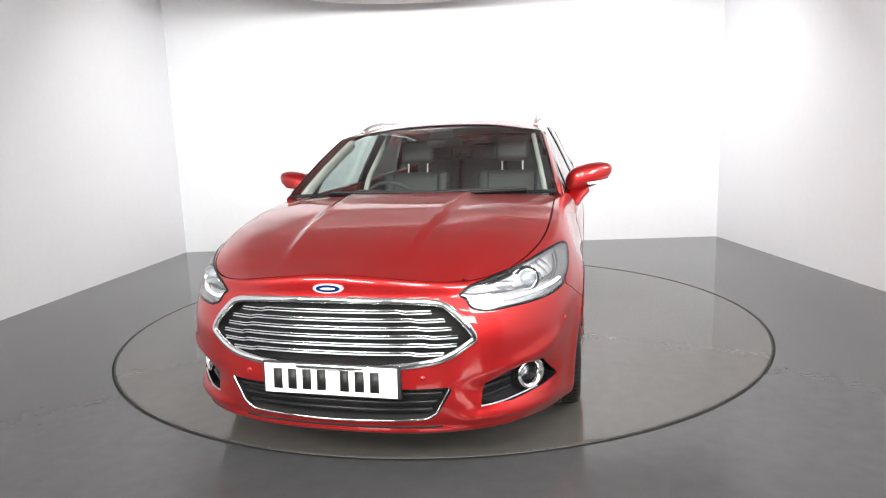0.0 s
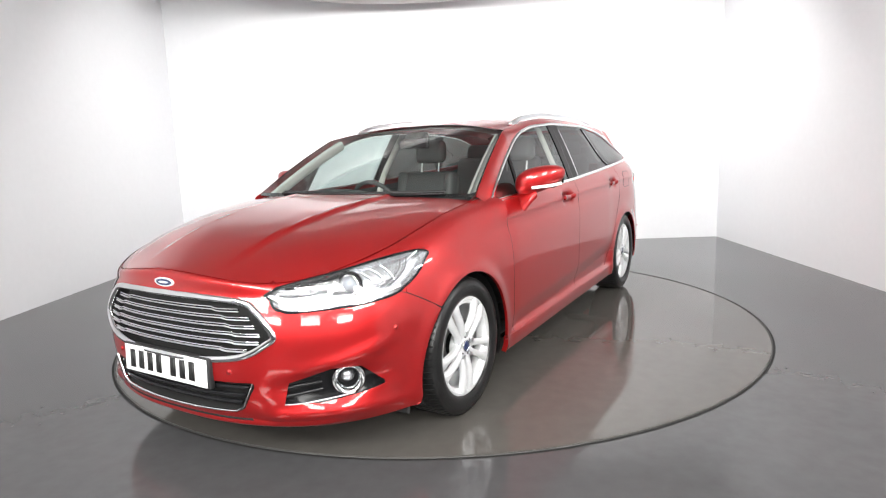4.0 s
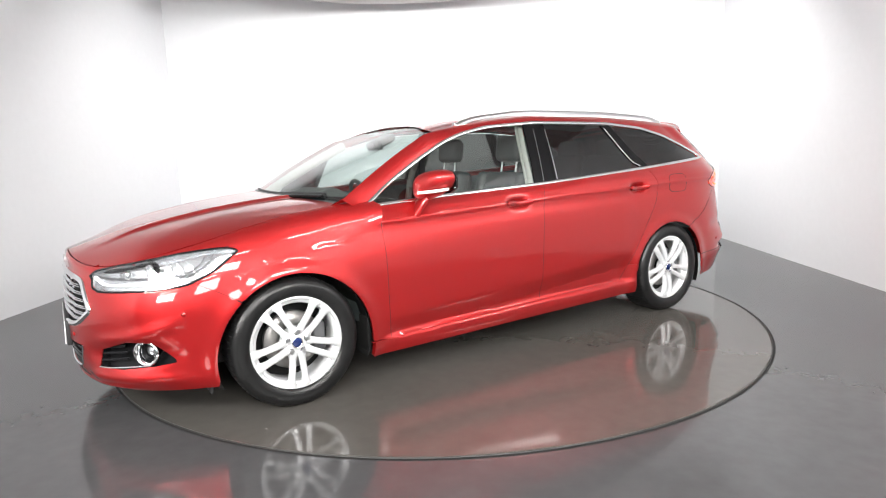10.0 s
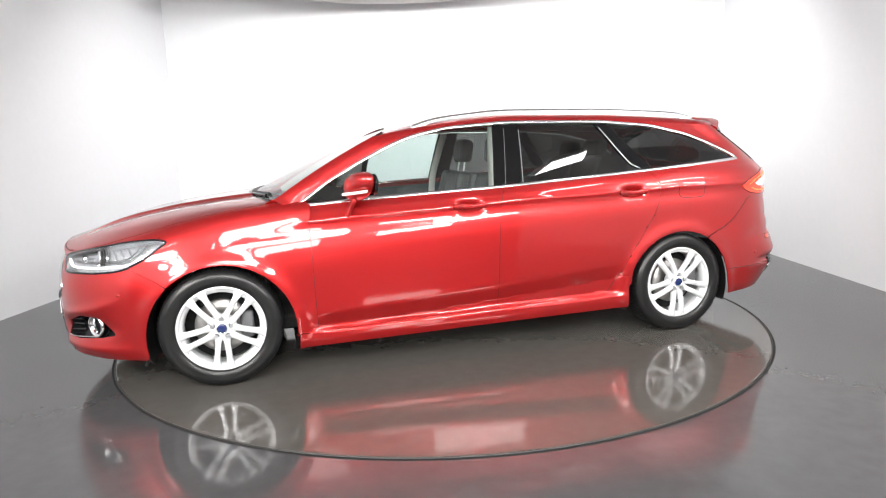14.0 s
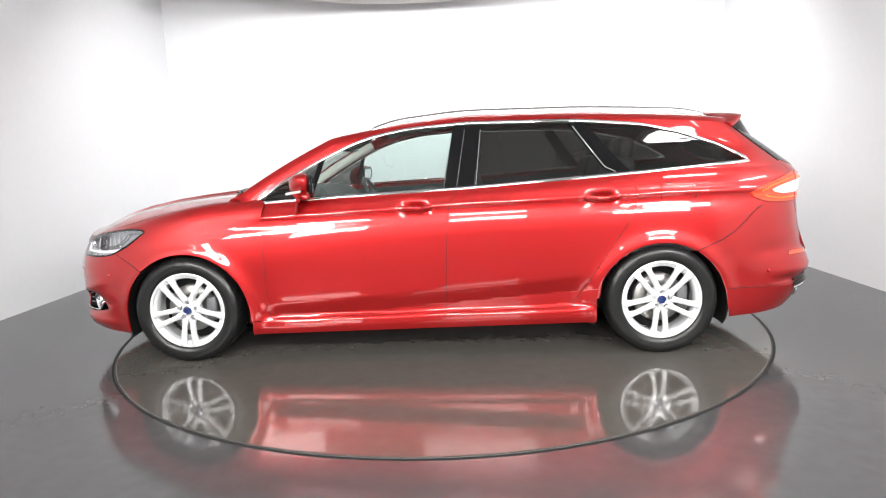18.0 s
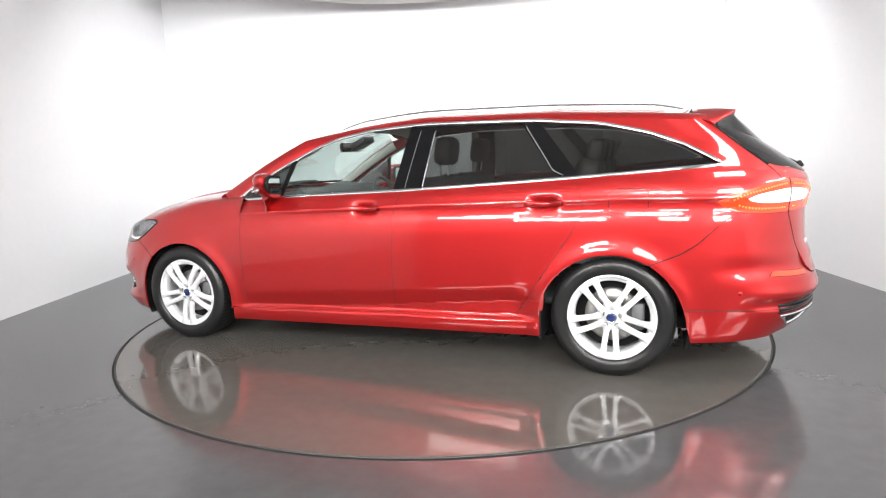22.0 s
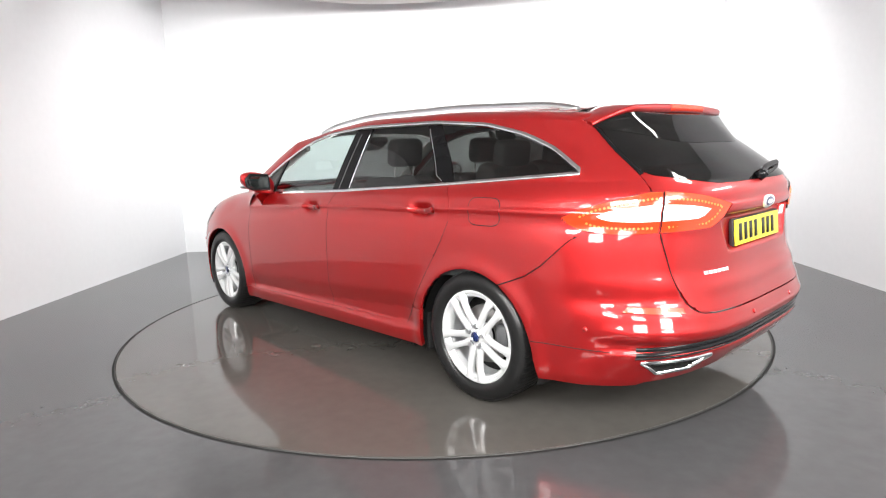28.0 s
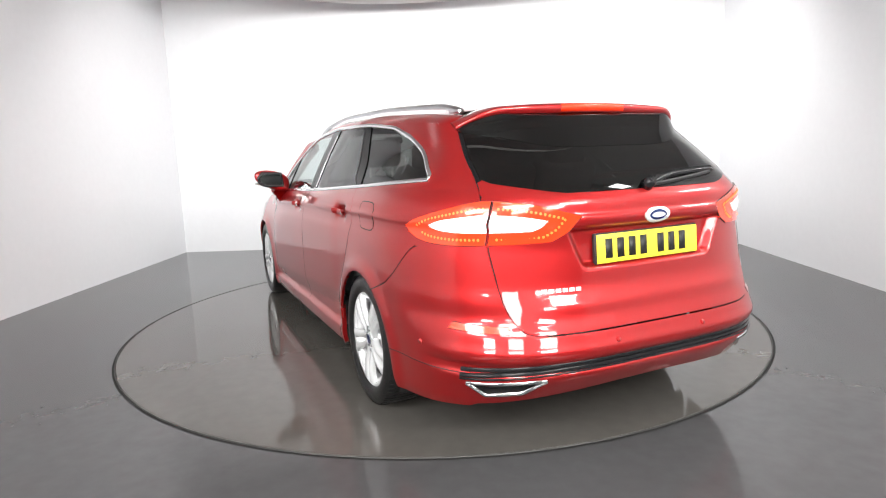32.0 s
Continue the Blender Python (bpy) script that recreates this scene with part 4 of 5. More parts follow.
p = sheet(rear_skin, rb, 0.011, holes=[ex, ex_r], gap=0.0012, fold=0.007, scale=ST)
rear_bumper = raw("rear_bumper", p[0], p[1], PAINT, car, "red rear bumper with a black ribbed strip", p[2])
for o in (ex, ex_r):
    p = sheet(tail, o, 0.012, lift=-0.030, fold=-0.030, scale=ST)
    raw("exhaust_recess", p[0], p[1], DARK, rear_bumper, "", p[2])
    p = bead(tail, o, 0.013, 0.008, closed=True)
    raw("exhaust_trim", p[0], p[1], CHROME, rear_bumper, "chrome trapezoid exhaust trim", p[2])
strip_path = np.array([ty(y, 0.418 - 0.02 * (abs(y) / 0.75) ** 4) for y in np.linspace(0.775, -0.775, 80)])
for dz, w in ((0.011, 0.018), (-0.009, 0.018)):
    p = bead(rear_skin, strip_path + [0, dz], w, 0.010)
    raw("bumper_strip", p[0], p[1], BLACK, rear_bumper, "gloss black ribbed strip", p[2])
p = bead(rear_skin, strip_path + [0, -0.023], 0.007, 0.008)
raw("bumper_strip", p[0], p[1], BLACK, rear_bumper, "gloss black ribbed strip", p[2])
for s in (1, -1):
    o = fine([ty(s * 0.800, 0.560), ty(s * 0.632, 0.552), ty(s * 0.632, 0.576), ty(s * 0.785, 0.584)], 5)
    p = sheet(rear_skin, o, 0.01, lift=0.003, fold=0.006, scale=ST)
    rf = raw("reflector", p[0], p[1], DEEP_RED, rear_bumper, "red bumper reflector", p[2])
    p = bead(rear_skin, o, 0.005, 0.003, closed=True)
    raw("reflector_edge", p[0], p[1], BLACK, rf, "", p[2])


for s in (1, -1):
    path = np.array([((q[0] if s > 0 else 2 - q[0]), q[1]) for q in [tx(x, 0.392 - 0.012 * (x + 3.65)) for x in np.linspace(-3.21, -3.66, 24)]])
    p = bead(rear_skin, path, 0.004, 0.0008)
    raw("skirt_joint", p[0], p[1], DARK, rear_bumper, "", p[2])


joint_line(rear_skin, spline([ty(0.660, 0.872), ty(0.650, 0.78), ty(0.634, 0.66), ty(0.612, 0.589), ty(0.576, 0.553), ty(0.50, 0.5435), ty(0.30, 0.5435)], 8), rear_bumper)


def studs(S, path, r, name, material, parent, label="", lift=0.0015, flip=False):
    for a, v in path:
        c, n = S(np.array([a]), np.array([v]))[0], surf_normals(S, np.array([[a, v]]))[0] * (-1 if flip else 1)
        m = Vector(n).to_track_quat("Z", "Y").to_matrix().to_4x4()
        bm = bmesh.new()
        bmesh.ops.create_cone(bm, cap_ends=True, segments=20, radius1=r, radius2=r * 0.86, depth=0.006, matrix=Matrix.Translation(Vector(c + n * lift)) @ m)
        part(name, bm, material, parent, label)


studs(rear_skin, [tx(-3.465, 0.480), ty(0.22, 0.50), (2 - tx(-3.465, 0.480)[0], 0.478), ty(-0.22, 0.50)], 0.011, "parking_sensor", PAINT, rear_bumper)


# emblems: plain ovals
def oval_tail(ry, rz):
    return np.array([ty(ry * math.cos(t), 0.958 + rz * math.sin(t)) for t in np.linspace(0.02, 2 * np.pi + 0.02, 41)[:-1]])


def oval_nose(ry, rv):
    return np.array([(nose_ay(ry * math.cos(t), 0.7), 1.36 + rv * math.sin(t)) for t in np.linspace(0.02, 2 * np.pi + 0.02, 41)[:-1]])


p = sheet(gate, oval_tail(0.062, 0.027), 0.005, lift=0.008, fold=0.012, scale=(3.5, 1))
e = raw("tailgate_badge", p[0], p[1], SILVER, tailgate, "chrome oval badge", p[2])
p = sheet(gate, oval_tail(0.043, 0.016), 0.005, lift=0.010, fold=0.004, scale=(3.5, 1))
raw("badge_field", p[0], p[1], BLUE, e, "blue oval field", p[2])
p = sheet(gate, oval_tail(0.034, 0.009), 0.004, lift=0.0115, fold=0.002, scale=(3.5, 1))
raw("badge_mark", p[0], p[1], SILVER, e, "pale bar on the badge", p[2])
for k in range(6):
    a0, a1 = ty(0.50 - k * 0.027, 0.70)[0], ty(0.48 - k * 0.027, 0.70)[0]
    p = sheet(gate, fine([(a0, 0.693), (a1, 0.693), (a1, 0.707), (a0, 0.707)], 3), 0.006, lift=0.003, fold=0.004)
    raw("letter_bar", p[0], p[1], SILVER, tailgate, "small chrome bar", p[2])


def plate(name, m, face, parent, label, letters=INK):
    """A number plate whose characters are plain bars."""
    base = part(name, box_bm(0.006, 0.52, 0.111, bevel=0.002), face, parent, label)
    base.matrix_basis = m
    x = -0.205
    for k in range(7):
        bar = part("character_bar", box_bm(0.002, 0.034, 0.076, (0.0038, x, 0)), letters, base)
        x += 0.058 if k != 3 else 0.090
    return base


back_plate = part("plate_holder", box_bm(0.02, 0.53, 0.12, bevel=0.004), DULL, tailgate)
back_plate.matrix_basis = pose(-3.806, 0, 0.838, 0, 4, 0)
plate("rear_plate", pose(-3.820, 0, 0.838, 0, -4, 180), YELLOW, tailgate, "yellow number plate")
p = bead3([(-3.80, y, 0.772) for y in (-0.12, 0.12)], [(-1, 0, 0.3)] * 2, 0.02, 0.01)
raw("plate_latch", p[0], p[1], DULL, tailgate, "", p[2])

# roof spoiler with the high brake lamp
SPAN = 0.600


def spoiler_section(y):
    """Leading and trailing edge of the spoiler at y; its ends run down to the corners of the rear screen."""
    q = min(abs(y) / SPAN, 1.0)
    c = max(0.0, q - 0.70) / 0.30
    lead, trail = -3.215 - 0.03 * (1 - q ** 2) - 0.045 * c ** 2, -3.482 + 0.060 * q ** 2 + 0.088 * c ** 2
    zr = float(roof(np.array(lead), np.array(min(abs(y), 0.53)))[2]) + 0.003 - 0.040 * c ** 1.6
    zt = 1.410 - 0.020 * q ** 2 - 0.062 * c ** 2
    return lead, trail, zr, zt


def glass_x(y, z):
    return float(tail(np.array(tail_ay(min(abs(y), 0.585), z)), np.array(z))[0]) - 0.002


V, F = [], []
ys = SPAN * np.sin(np.linspace(-PI2, PI2, 61))
for y in ys:
    lead, trail, zr, zt = spoiler_section(y)
    lip = 0.034 - 0.022 * (abs(y) / SPAN) ** 3
    gx = max(glass_x(y, zt - lip - 0.006), trail + 0.010)
    V += [(lead, y, zr), (lead * 0.75 + trail * 0.25, y, zr * 0.75 + zt * 0.25 + 0.005), (lead * 0.45 + trail * 0.55, y, zr * 0.45 + zt * 0.55 + 0.007), (lead * 0.15 + trail * 0.85, y, zr * 0.15 + zt * 0.85 + 0.004), (trail + 0.004, y, zt), (trail, y, zt - 0.006), (trail + 0.006, y, zt - lip), (gx, y, zt - lip - 0.006), (max(lead - 0.02, -3.30), y, zr - 0.03)]
n9 = 9
for i in range(60):
    for k in range(n9):
        F.append((i * n9 + k, i * n9 + (k + 1) % n9, (i + 1) * n9 + (k + 1) % n9, (i + 1) * n9 + k))
F += [tuple(range(n9)), tuple(range(60 * n9, 61 * n9))[::-1]]
spoiler = raw("roof_spoiler", V, [f[::-1] for f in F], PAINT, car, "red roof spoiler")
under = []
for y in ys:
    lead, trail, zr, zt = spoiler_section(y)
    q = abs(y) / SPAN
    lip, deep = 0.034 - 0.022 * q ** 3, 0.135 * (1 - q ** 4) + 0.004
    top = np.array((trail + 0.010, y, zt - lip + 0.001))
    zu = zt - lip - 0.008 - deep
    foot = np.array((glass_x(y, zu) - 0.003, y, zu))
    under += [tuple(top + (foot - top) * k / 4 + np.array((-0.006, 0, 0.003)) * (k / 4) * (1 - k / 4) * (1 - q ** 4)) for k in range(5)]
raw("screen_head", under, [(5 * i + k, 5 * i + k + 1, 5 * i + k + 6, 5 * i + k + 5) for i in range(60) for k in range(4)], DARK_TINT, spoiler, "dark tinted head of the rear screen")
seam = np.array([(spoiler_section(y)[0] + 0.001, y, spoiler_section(y)[2] + 0.0005) for y in np.linspace(-0.597, 0.597, 61)])
p = bead3(seam, [(0, 0.0, 1)] * 61, 0.0035, 0.001)
raw("spoiler_joint", p[0], p[1], DARK, spoiler, "", p[2])
V2, F2 = [], []
for y in np.linspace(-0.17, 0.17, 13):
    lead, tr, zr, zt = spoiler_section(y)
    V2 += [(tr + 0.042, y, zt + 0.0045), (tr + 0.004, y, zt + 0.0025), (tr - 0.003, y, zt - 0.006), (tr + 0.003, y, zt - 0.030), (tr + 0.02, y, zt - 0.010)]
for i in range(12):
    for k in range(5):
        F2.append((i * 5 + k, (i + 1) * 5 + k, (i + 1) * 5 + (k + 1) % 5, i * 5 + (k + 1) % 5))
raw("brake_lamp", V2, F2, RED_LENS, spoiler, "high red brake lamp")

# rear wiper
wp = spline([gate(np.array([a]), np.array([z]))[0] + np.array([-0.02, 0, 0.006]) for a, z in (ty(0.02, 1.075), ty(-0.10, 1.10), ty(-0.24, 1.11), ty(-0.40, 1.112))], 8)
p = bead3(wp, [(-0.8, 0, 0.6)] * len(wp), 0.026, 0.012)
rw = raw("rear_wiper", p[0], p[1], BLACK, tailgate, "black rear wiper arm", p[2])
wb = spline([gate(np.array([a]), np.array([z]))[0] + np.array([-0.008, 0, 0.003]) for a, z in (ty(0.02, 1.068), ty(-0.15, 1.082), ty(-0.30, 1.095), ty(-0.42, 1.105))], 8)
p = bead3(wb, [(-0.8, 0, 0.6)] * len(wb), 0.010, 0.012)
raw("wiper_blade", p[0], p[1], DULL, rw, "", p[2])
part("wiper_hub", cyl_bm(0.026, 0.02, 0.04, tuple(wp[0]), (0, -55, 0)), BLACK, rw)

# ---- front: grille, lamps, plate ----
PROJ_AT, MODULE_AT = (0.590, 0.685, 0.724), (0.680, 0.605, 0.716)
p = sheet(nose, grille_outline, 0.02, lift=-0.055, fold=-0.052, scale=SC)
grille = raw("grille", p[0], p[1], DARK, bumper, "black grille with bright horizontal bars", p[2])
p = bead(nose, grille_outline, 0.024, 0.010, closed=True)
raw("grille_surround", p[0], p[1], CHROME, bumper, "chrome grille surround", p[2])
zs_g = np.linspace(0.674, 0.520, 6)
for z in zs_g:
    lim = np.interp(z, [0.464, 0.492, 0.545, 0.575, 0.655, 0.688, 0.705], [0.2, 0.40, 0.495, 0.505, 0.445, 0.375, 0.2]) - 0.03
    bend = lambda y: z - 0.006 * float(step01(abs(y), lim - 0.12, lim - 0.09))
    path = np.array([ny(y, bend(y)) for y in np.linspace(-lim, lim, 60)])
    p = bead(nose, path, 0.0046, 0.007, lift=-0.012)
    raw("grille_bar", p[0], p[1], CHROME, grille, "bright grille bar", p[2])
    p = bead(nose, path + [0, -0.018], 0.0038, 0.006, lift=-0.011)
    raw("grille_bar", p[0], p[1], SATIN, grille, "bright grille bar", p[2])
    p = bead(nose, path + [0, -0.009], 0.010, 0.004, lift=-0.018)
    raw("grille_slat", p[0], p[1], BLACK, grille, "", p[2])
p = sheet(nose, lower_outline, 0.02, lift=-0.05, fold=-0.048, scale=SC)
low_grille = raw("lower_grille", p[0], p[1], DARK, bumper, "black lower air intake", p[2])
for z in (0.358, 0.325, 0.292):
    lim = np.interp(z, [0.268, 0.285, 0.375], [0.35, 0.38, 0.43]) - 0.012
    p = bead(nose, np.array([ny(y, z) for y in np.linspace(-lim, lim, 40)]), 0.012, 0.01, lift=-0.02)
    raw("intake_slat", p[0], p[1], BLACK, low_grille, "", p[2])
u_half = [ny(0.435, 0.382), ny(0.385, 0.285), ny(0.35, 0.263), *[ny(y, 0.262 - 0.010 * (1 - y / 0.36)) for y in np.linspace(0.32, 0.02, 14)]]
u_path = np.array(u_half + [(-a, v) for a, v in u_half[::-1]])
p = bead(nose, u_path, 0.0055, 0.005)
raw("intake_trim", p[0], p[1], CHROME, low_grille, "thin chrome intake trim", p[2])
lip = [ny(y, 0.225) for y in np.linspace(-0.40, 0.40, 40)]
p = bead(nose, np.array(lip), 0.016, 0.001)
raw("lip_slot", p[0], p[1], DARK, bumper, "dark slot in the lower lip", p[2])

holder = part("plate_holder", box_bm(0.024, 0.54, 0.125, (0.938, 0, 0.414), 0.004), DULL, bumper)
plate("front_plate", pose(0.953, 0, 0.414, 0, -3, 0), WHITE, bumper, "white number plate")
be = oval_nose(0.056, 0.19)
p = sheet(nose, be, 0.005, lift=0.006, fold=0.008, scale=(2.0, 0.16))
e = raw("nose_badge", p[0], p[1], SILVER, bumper, "chrome oval badge", p[2])
p = sheet(nose, oval_nose(0.044, 0.135), 0.005, lift=0.008, fold=0.004, scale=(2.0, 0.16))
raw("badge_field", p[0], p[1], BLUE, e, "blue oval field", p[2])
p = sheet(nose, oval_nose(0.028, 0.05), 0.004, lift=0.0095, fold=0.002, scale=(2.0, 0.16))
raw("badge_mark", p[0], p[1], SILVER, e, "pale bar on the badge", p[2])
studs(nose, [nx(0.497, 0.548), (-nx(0.497, 0.548)[0], nx(0.497, 0.548)[1]), ny(0.345, 0.425), ny(-0.345, 0.425)], 0.011, "parking_sensor", PAINT, bumper)

for s in (1, -1):
    fo = np.array([(s * a, v) for a, v in fog_outline])
    p = sheet(nose, fo, 0.015, lift=-0.05, fold=-0.048, scale=SC)
    fog = raw("fog_lamp_bay", p[0], p[1], BLACK, bumper, "black fog lamp bay", p[2])
    for z0, z1 in ((0.325, 0.335), (0.352, 0.362), (0.378, 0.390)):
        path = np.array([(s * q[0], q[1]) for q in (ny(y, z0 + (z1 - z0) * (y - 0.53) / 0.1) for y in np.linspace(0.535, 0.66, 10))])
        p = bead(nose, path, 0.012, 0.01, lift=-0.016)
        raw("fog_fin", p[0], p[1], BLACK, fog, "", p[2])
    ca = ny(0.730, 0.366)
    c = nose(np.array([s * ca[0]]), np.array([ca[1]]))[0]
    n = surf_normals(nose, np.array([[s * ca[0], ca[1]]]))[0]
    n = np.array([n[0] * 1.0, n[1] * 0.8, 0.0])
    n /= np.linalg.norm(n)
    m = Matrix.Translation(Vector(c - n * 0.012)) @ Vector(n).to_track_quat("Z", "Y").to_matrix().to_4x4()
    Vr, Fr = lathe([(0.040, -0.012), (0.044, 0.004), (0.052, 0.015), (0.062, 0.014), (0.066, 0.004), (0.066, -0.03)], 40)
    ring = raw("fog_ring", [m @ Vector((q[0], q[2], q[1])) for q in Vr], [f[::-1] for f in Fr], CHROME, fog, "chrome fog lamp ring")
    Vr, Fr = lathe([(0.028, -0.046), (0.036, -0.042), (0.041, -0.010)], 32)
    raw("fog_cup", [m @ Vector((q[0], q[2], q[1])) for q in Vr], [f[::-1] for f in Fr], BLACK, ring, "black lamp cup")
    Vr, Fr = lathe([(0.0, -0.022), (0.014, -0.025), (0.024, -0.032), (0.030, -0.044)], 32)
    raw("fog_lens", [m @ Vector((q[0], q[2], q[1])) for q in Vr], [f[::-1] for f in Fr], REFLECTOR, ring, "round clear fog lens")
    low = np.array([(s * q[0], q[1]) for q in (ny(0.54, 0.297), ny(0.60, 0.298), ny(0.68, 0.305), ny(0.74, 0.312))])
    p = bead(nose, spline(low, 6), 0.005, 0.003)
    raw("fog_trim", p[0], p[1], SATIN, fog, "bright line under the fog lamp", p[2])

    # headlamp: housing, bezel, reflectors, projector, daytime strip and lens
    ho = np.array([(s * a, v) for a, v in head_outline])
    p = sheet(nose, ho, 0.012, lift=-0.034, fold=-0.036, scale=SC)
    head = raw("headlamp", p[0], p[1], REFLECTOR, car, "clear headlamp with bright reflectors and a light strip", p[2])
    mid = ho.mean(0)
    ring_o = mid + (ho - mid) * np.array([1.06, 1.07])
    ring_o[:, 1] = np.minimum(ring_o[:, 1], 1.999)
    p = sheet(nose, ring_o, 0.010, holes=[ho], lift=-0.005, scale=SC)
    raw("lamp_seat", p[0], p[1], PAINT, car, "", p[2])
    p = bead(nose, ho, 0.011, 0.003, closed=True)
    raw("headlamp_bezel", p[0], p[1], BLACK, head, "black lamp edge", p[2])
    p = sheet(nose, ho, 0.012, lift=0.003, scale=SC)
    hl = raw("headlamp_lens", p[0], p[1], LENS, head, "clear lamp lens", p[2])
    hl.visible_shadow = False
    # black brow along the upper edge
    brow_ = spline([(s * a, v) for a, v in ((0.39, 1.64), (0.465, 1.86), (0.55, 1.90), (0.60, 1.90))], 8)
    p = bead(nose, brow_, 0.007, 0.010, lift=-0.026)
    raw("lamp_brow", p[0], p[1], BLACK, head, "black upper lamp trim", p[2])
    low = spline([(s * a, v) for a, v in ((0.325, 1.16), (0.344, 1.02), (0.368, 0.985), (0.40, 0.975), (0.50, 0.985), (0.60, 1.0), (0.685, 1.015), (0.735, 1.05))], 8)
    p = bead(nose, low, 0.012, 0.010, lift=-0.020)
    raw("daytime_strip", p[0], p[1], WHITE_GLOW, head, "lit white daytime light strip", p[2])
    for dv in (0.16, 0.22):
        p = bead(nose, low[6:] + [0, dv], 0.004, 0.004, lift=-0.022)
        raw("lamp_line", p[0], p[1], STEEL, head, "thin grey styling line", p[2])
    up = spline([(s * a, v) for a, v in ((0.70, 1.10), (0.745, 1.25), (0.79, 1.42), (0.825, 1.62))], 8)
    for da in (0.0, -0.025):
        p = bead(nose, up + [s * da, 0], 0.005, 0.004, lift=-0.022)
        raw("lamp_line", p[0], p[1], STEEL, head, "thin grey styling line", p[2])

    def seat_at(av, depth):
        q = np.array([[s * av[0], av[1]]])
        c, n = nose(q[:, 0], q[:, 1])[0], surf_normals(nose, q)[0]
        f = np.array([0.93, 0.34 * s, 0.14])
        return Matrix.Translation(Vector(c - n * depth)) @ Vector(f).to_track_quat("Z", "Y").to_matrix().to_4x4()

    m = seat_at(nose_at(*PROJ_AT), 0.028)
    rr = 0.034
    Vr, Fr = lathe([(rr * 0.8, -0.03), (rr * 0.9, 0.0), (rr * 1.0, 0.012), (rr * 1.18, 0.012), (rr * 1.22, 0.0), (rr * 1.2, -0.03)], 32)
    pr = raw("projector", [m @ Vector((w[0], w[2], w[1])) for w in Vr], [g[::-1] for g in Fr], CHROME, head, "round projector lamp")
    Vr, Fr = lathe([(0, 0.018), (rr * 0.4, 0.015), (rr * 0.75, 0.006), (rr * 0.95, -0.006)], 24)
    raw("projector_lens", [m @ Vector((w[0], w[2], w[1])) for w in Vr], [g[::-1] for g in Fr], PROJ, pr, "glossy dark lens")
    Vr, Fr = lathe([(rr * 1.25, -0.02), (rr * 1.27, 0.004), (rr * 1.45, 0.004), (rr * 1.5, -0.02)], 32)
    raw("projector_shroud", [m @ Vector((w[0], w[2], w[1])) for w in Vr], [g[::-1] for g in Fr], BLACK, pr, "black ribbed shroud")
    m = seat_at(nose_at(*MODULE_AT), 0.026)
    bm = box_bm(0.075, 0.034, 0.02, bevel=0.006)
    bmesh.ops.transform(bm, matrix=m, verts=bm.verts)
    mo = part("lamp_module", bm, CHROME, head, "bright oblong lamp module")
    bm = box_bm(0.062, 0.022, 0.006, (0, 0, 0.010), bevel=0.002)
    bmesh.ops.transform(bm, matrix=m, verts=bm.verts)
    part("module_face", bm, REFLECTOR, mo)
    for k in range(3):
        q = spline([(s * a, v) for a, v in ((0.66 + 0.035 * k, 1.20), (0.67 + 0.035 * k, 1.48), (0.675 + 0.035 * k, 1.75))], 6)
        p = bead(nose, q, 0.014, 0.008, lift=-0.032)
        raw("lamp_flute", p[0], p[1], REFLECTOR, head, "", p[2])

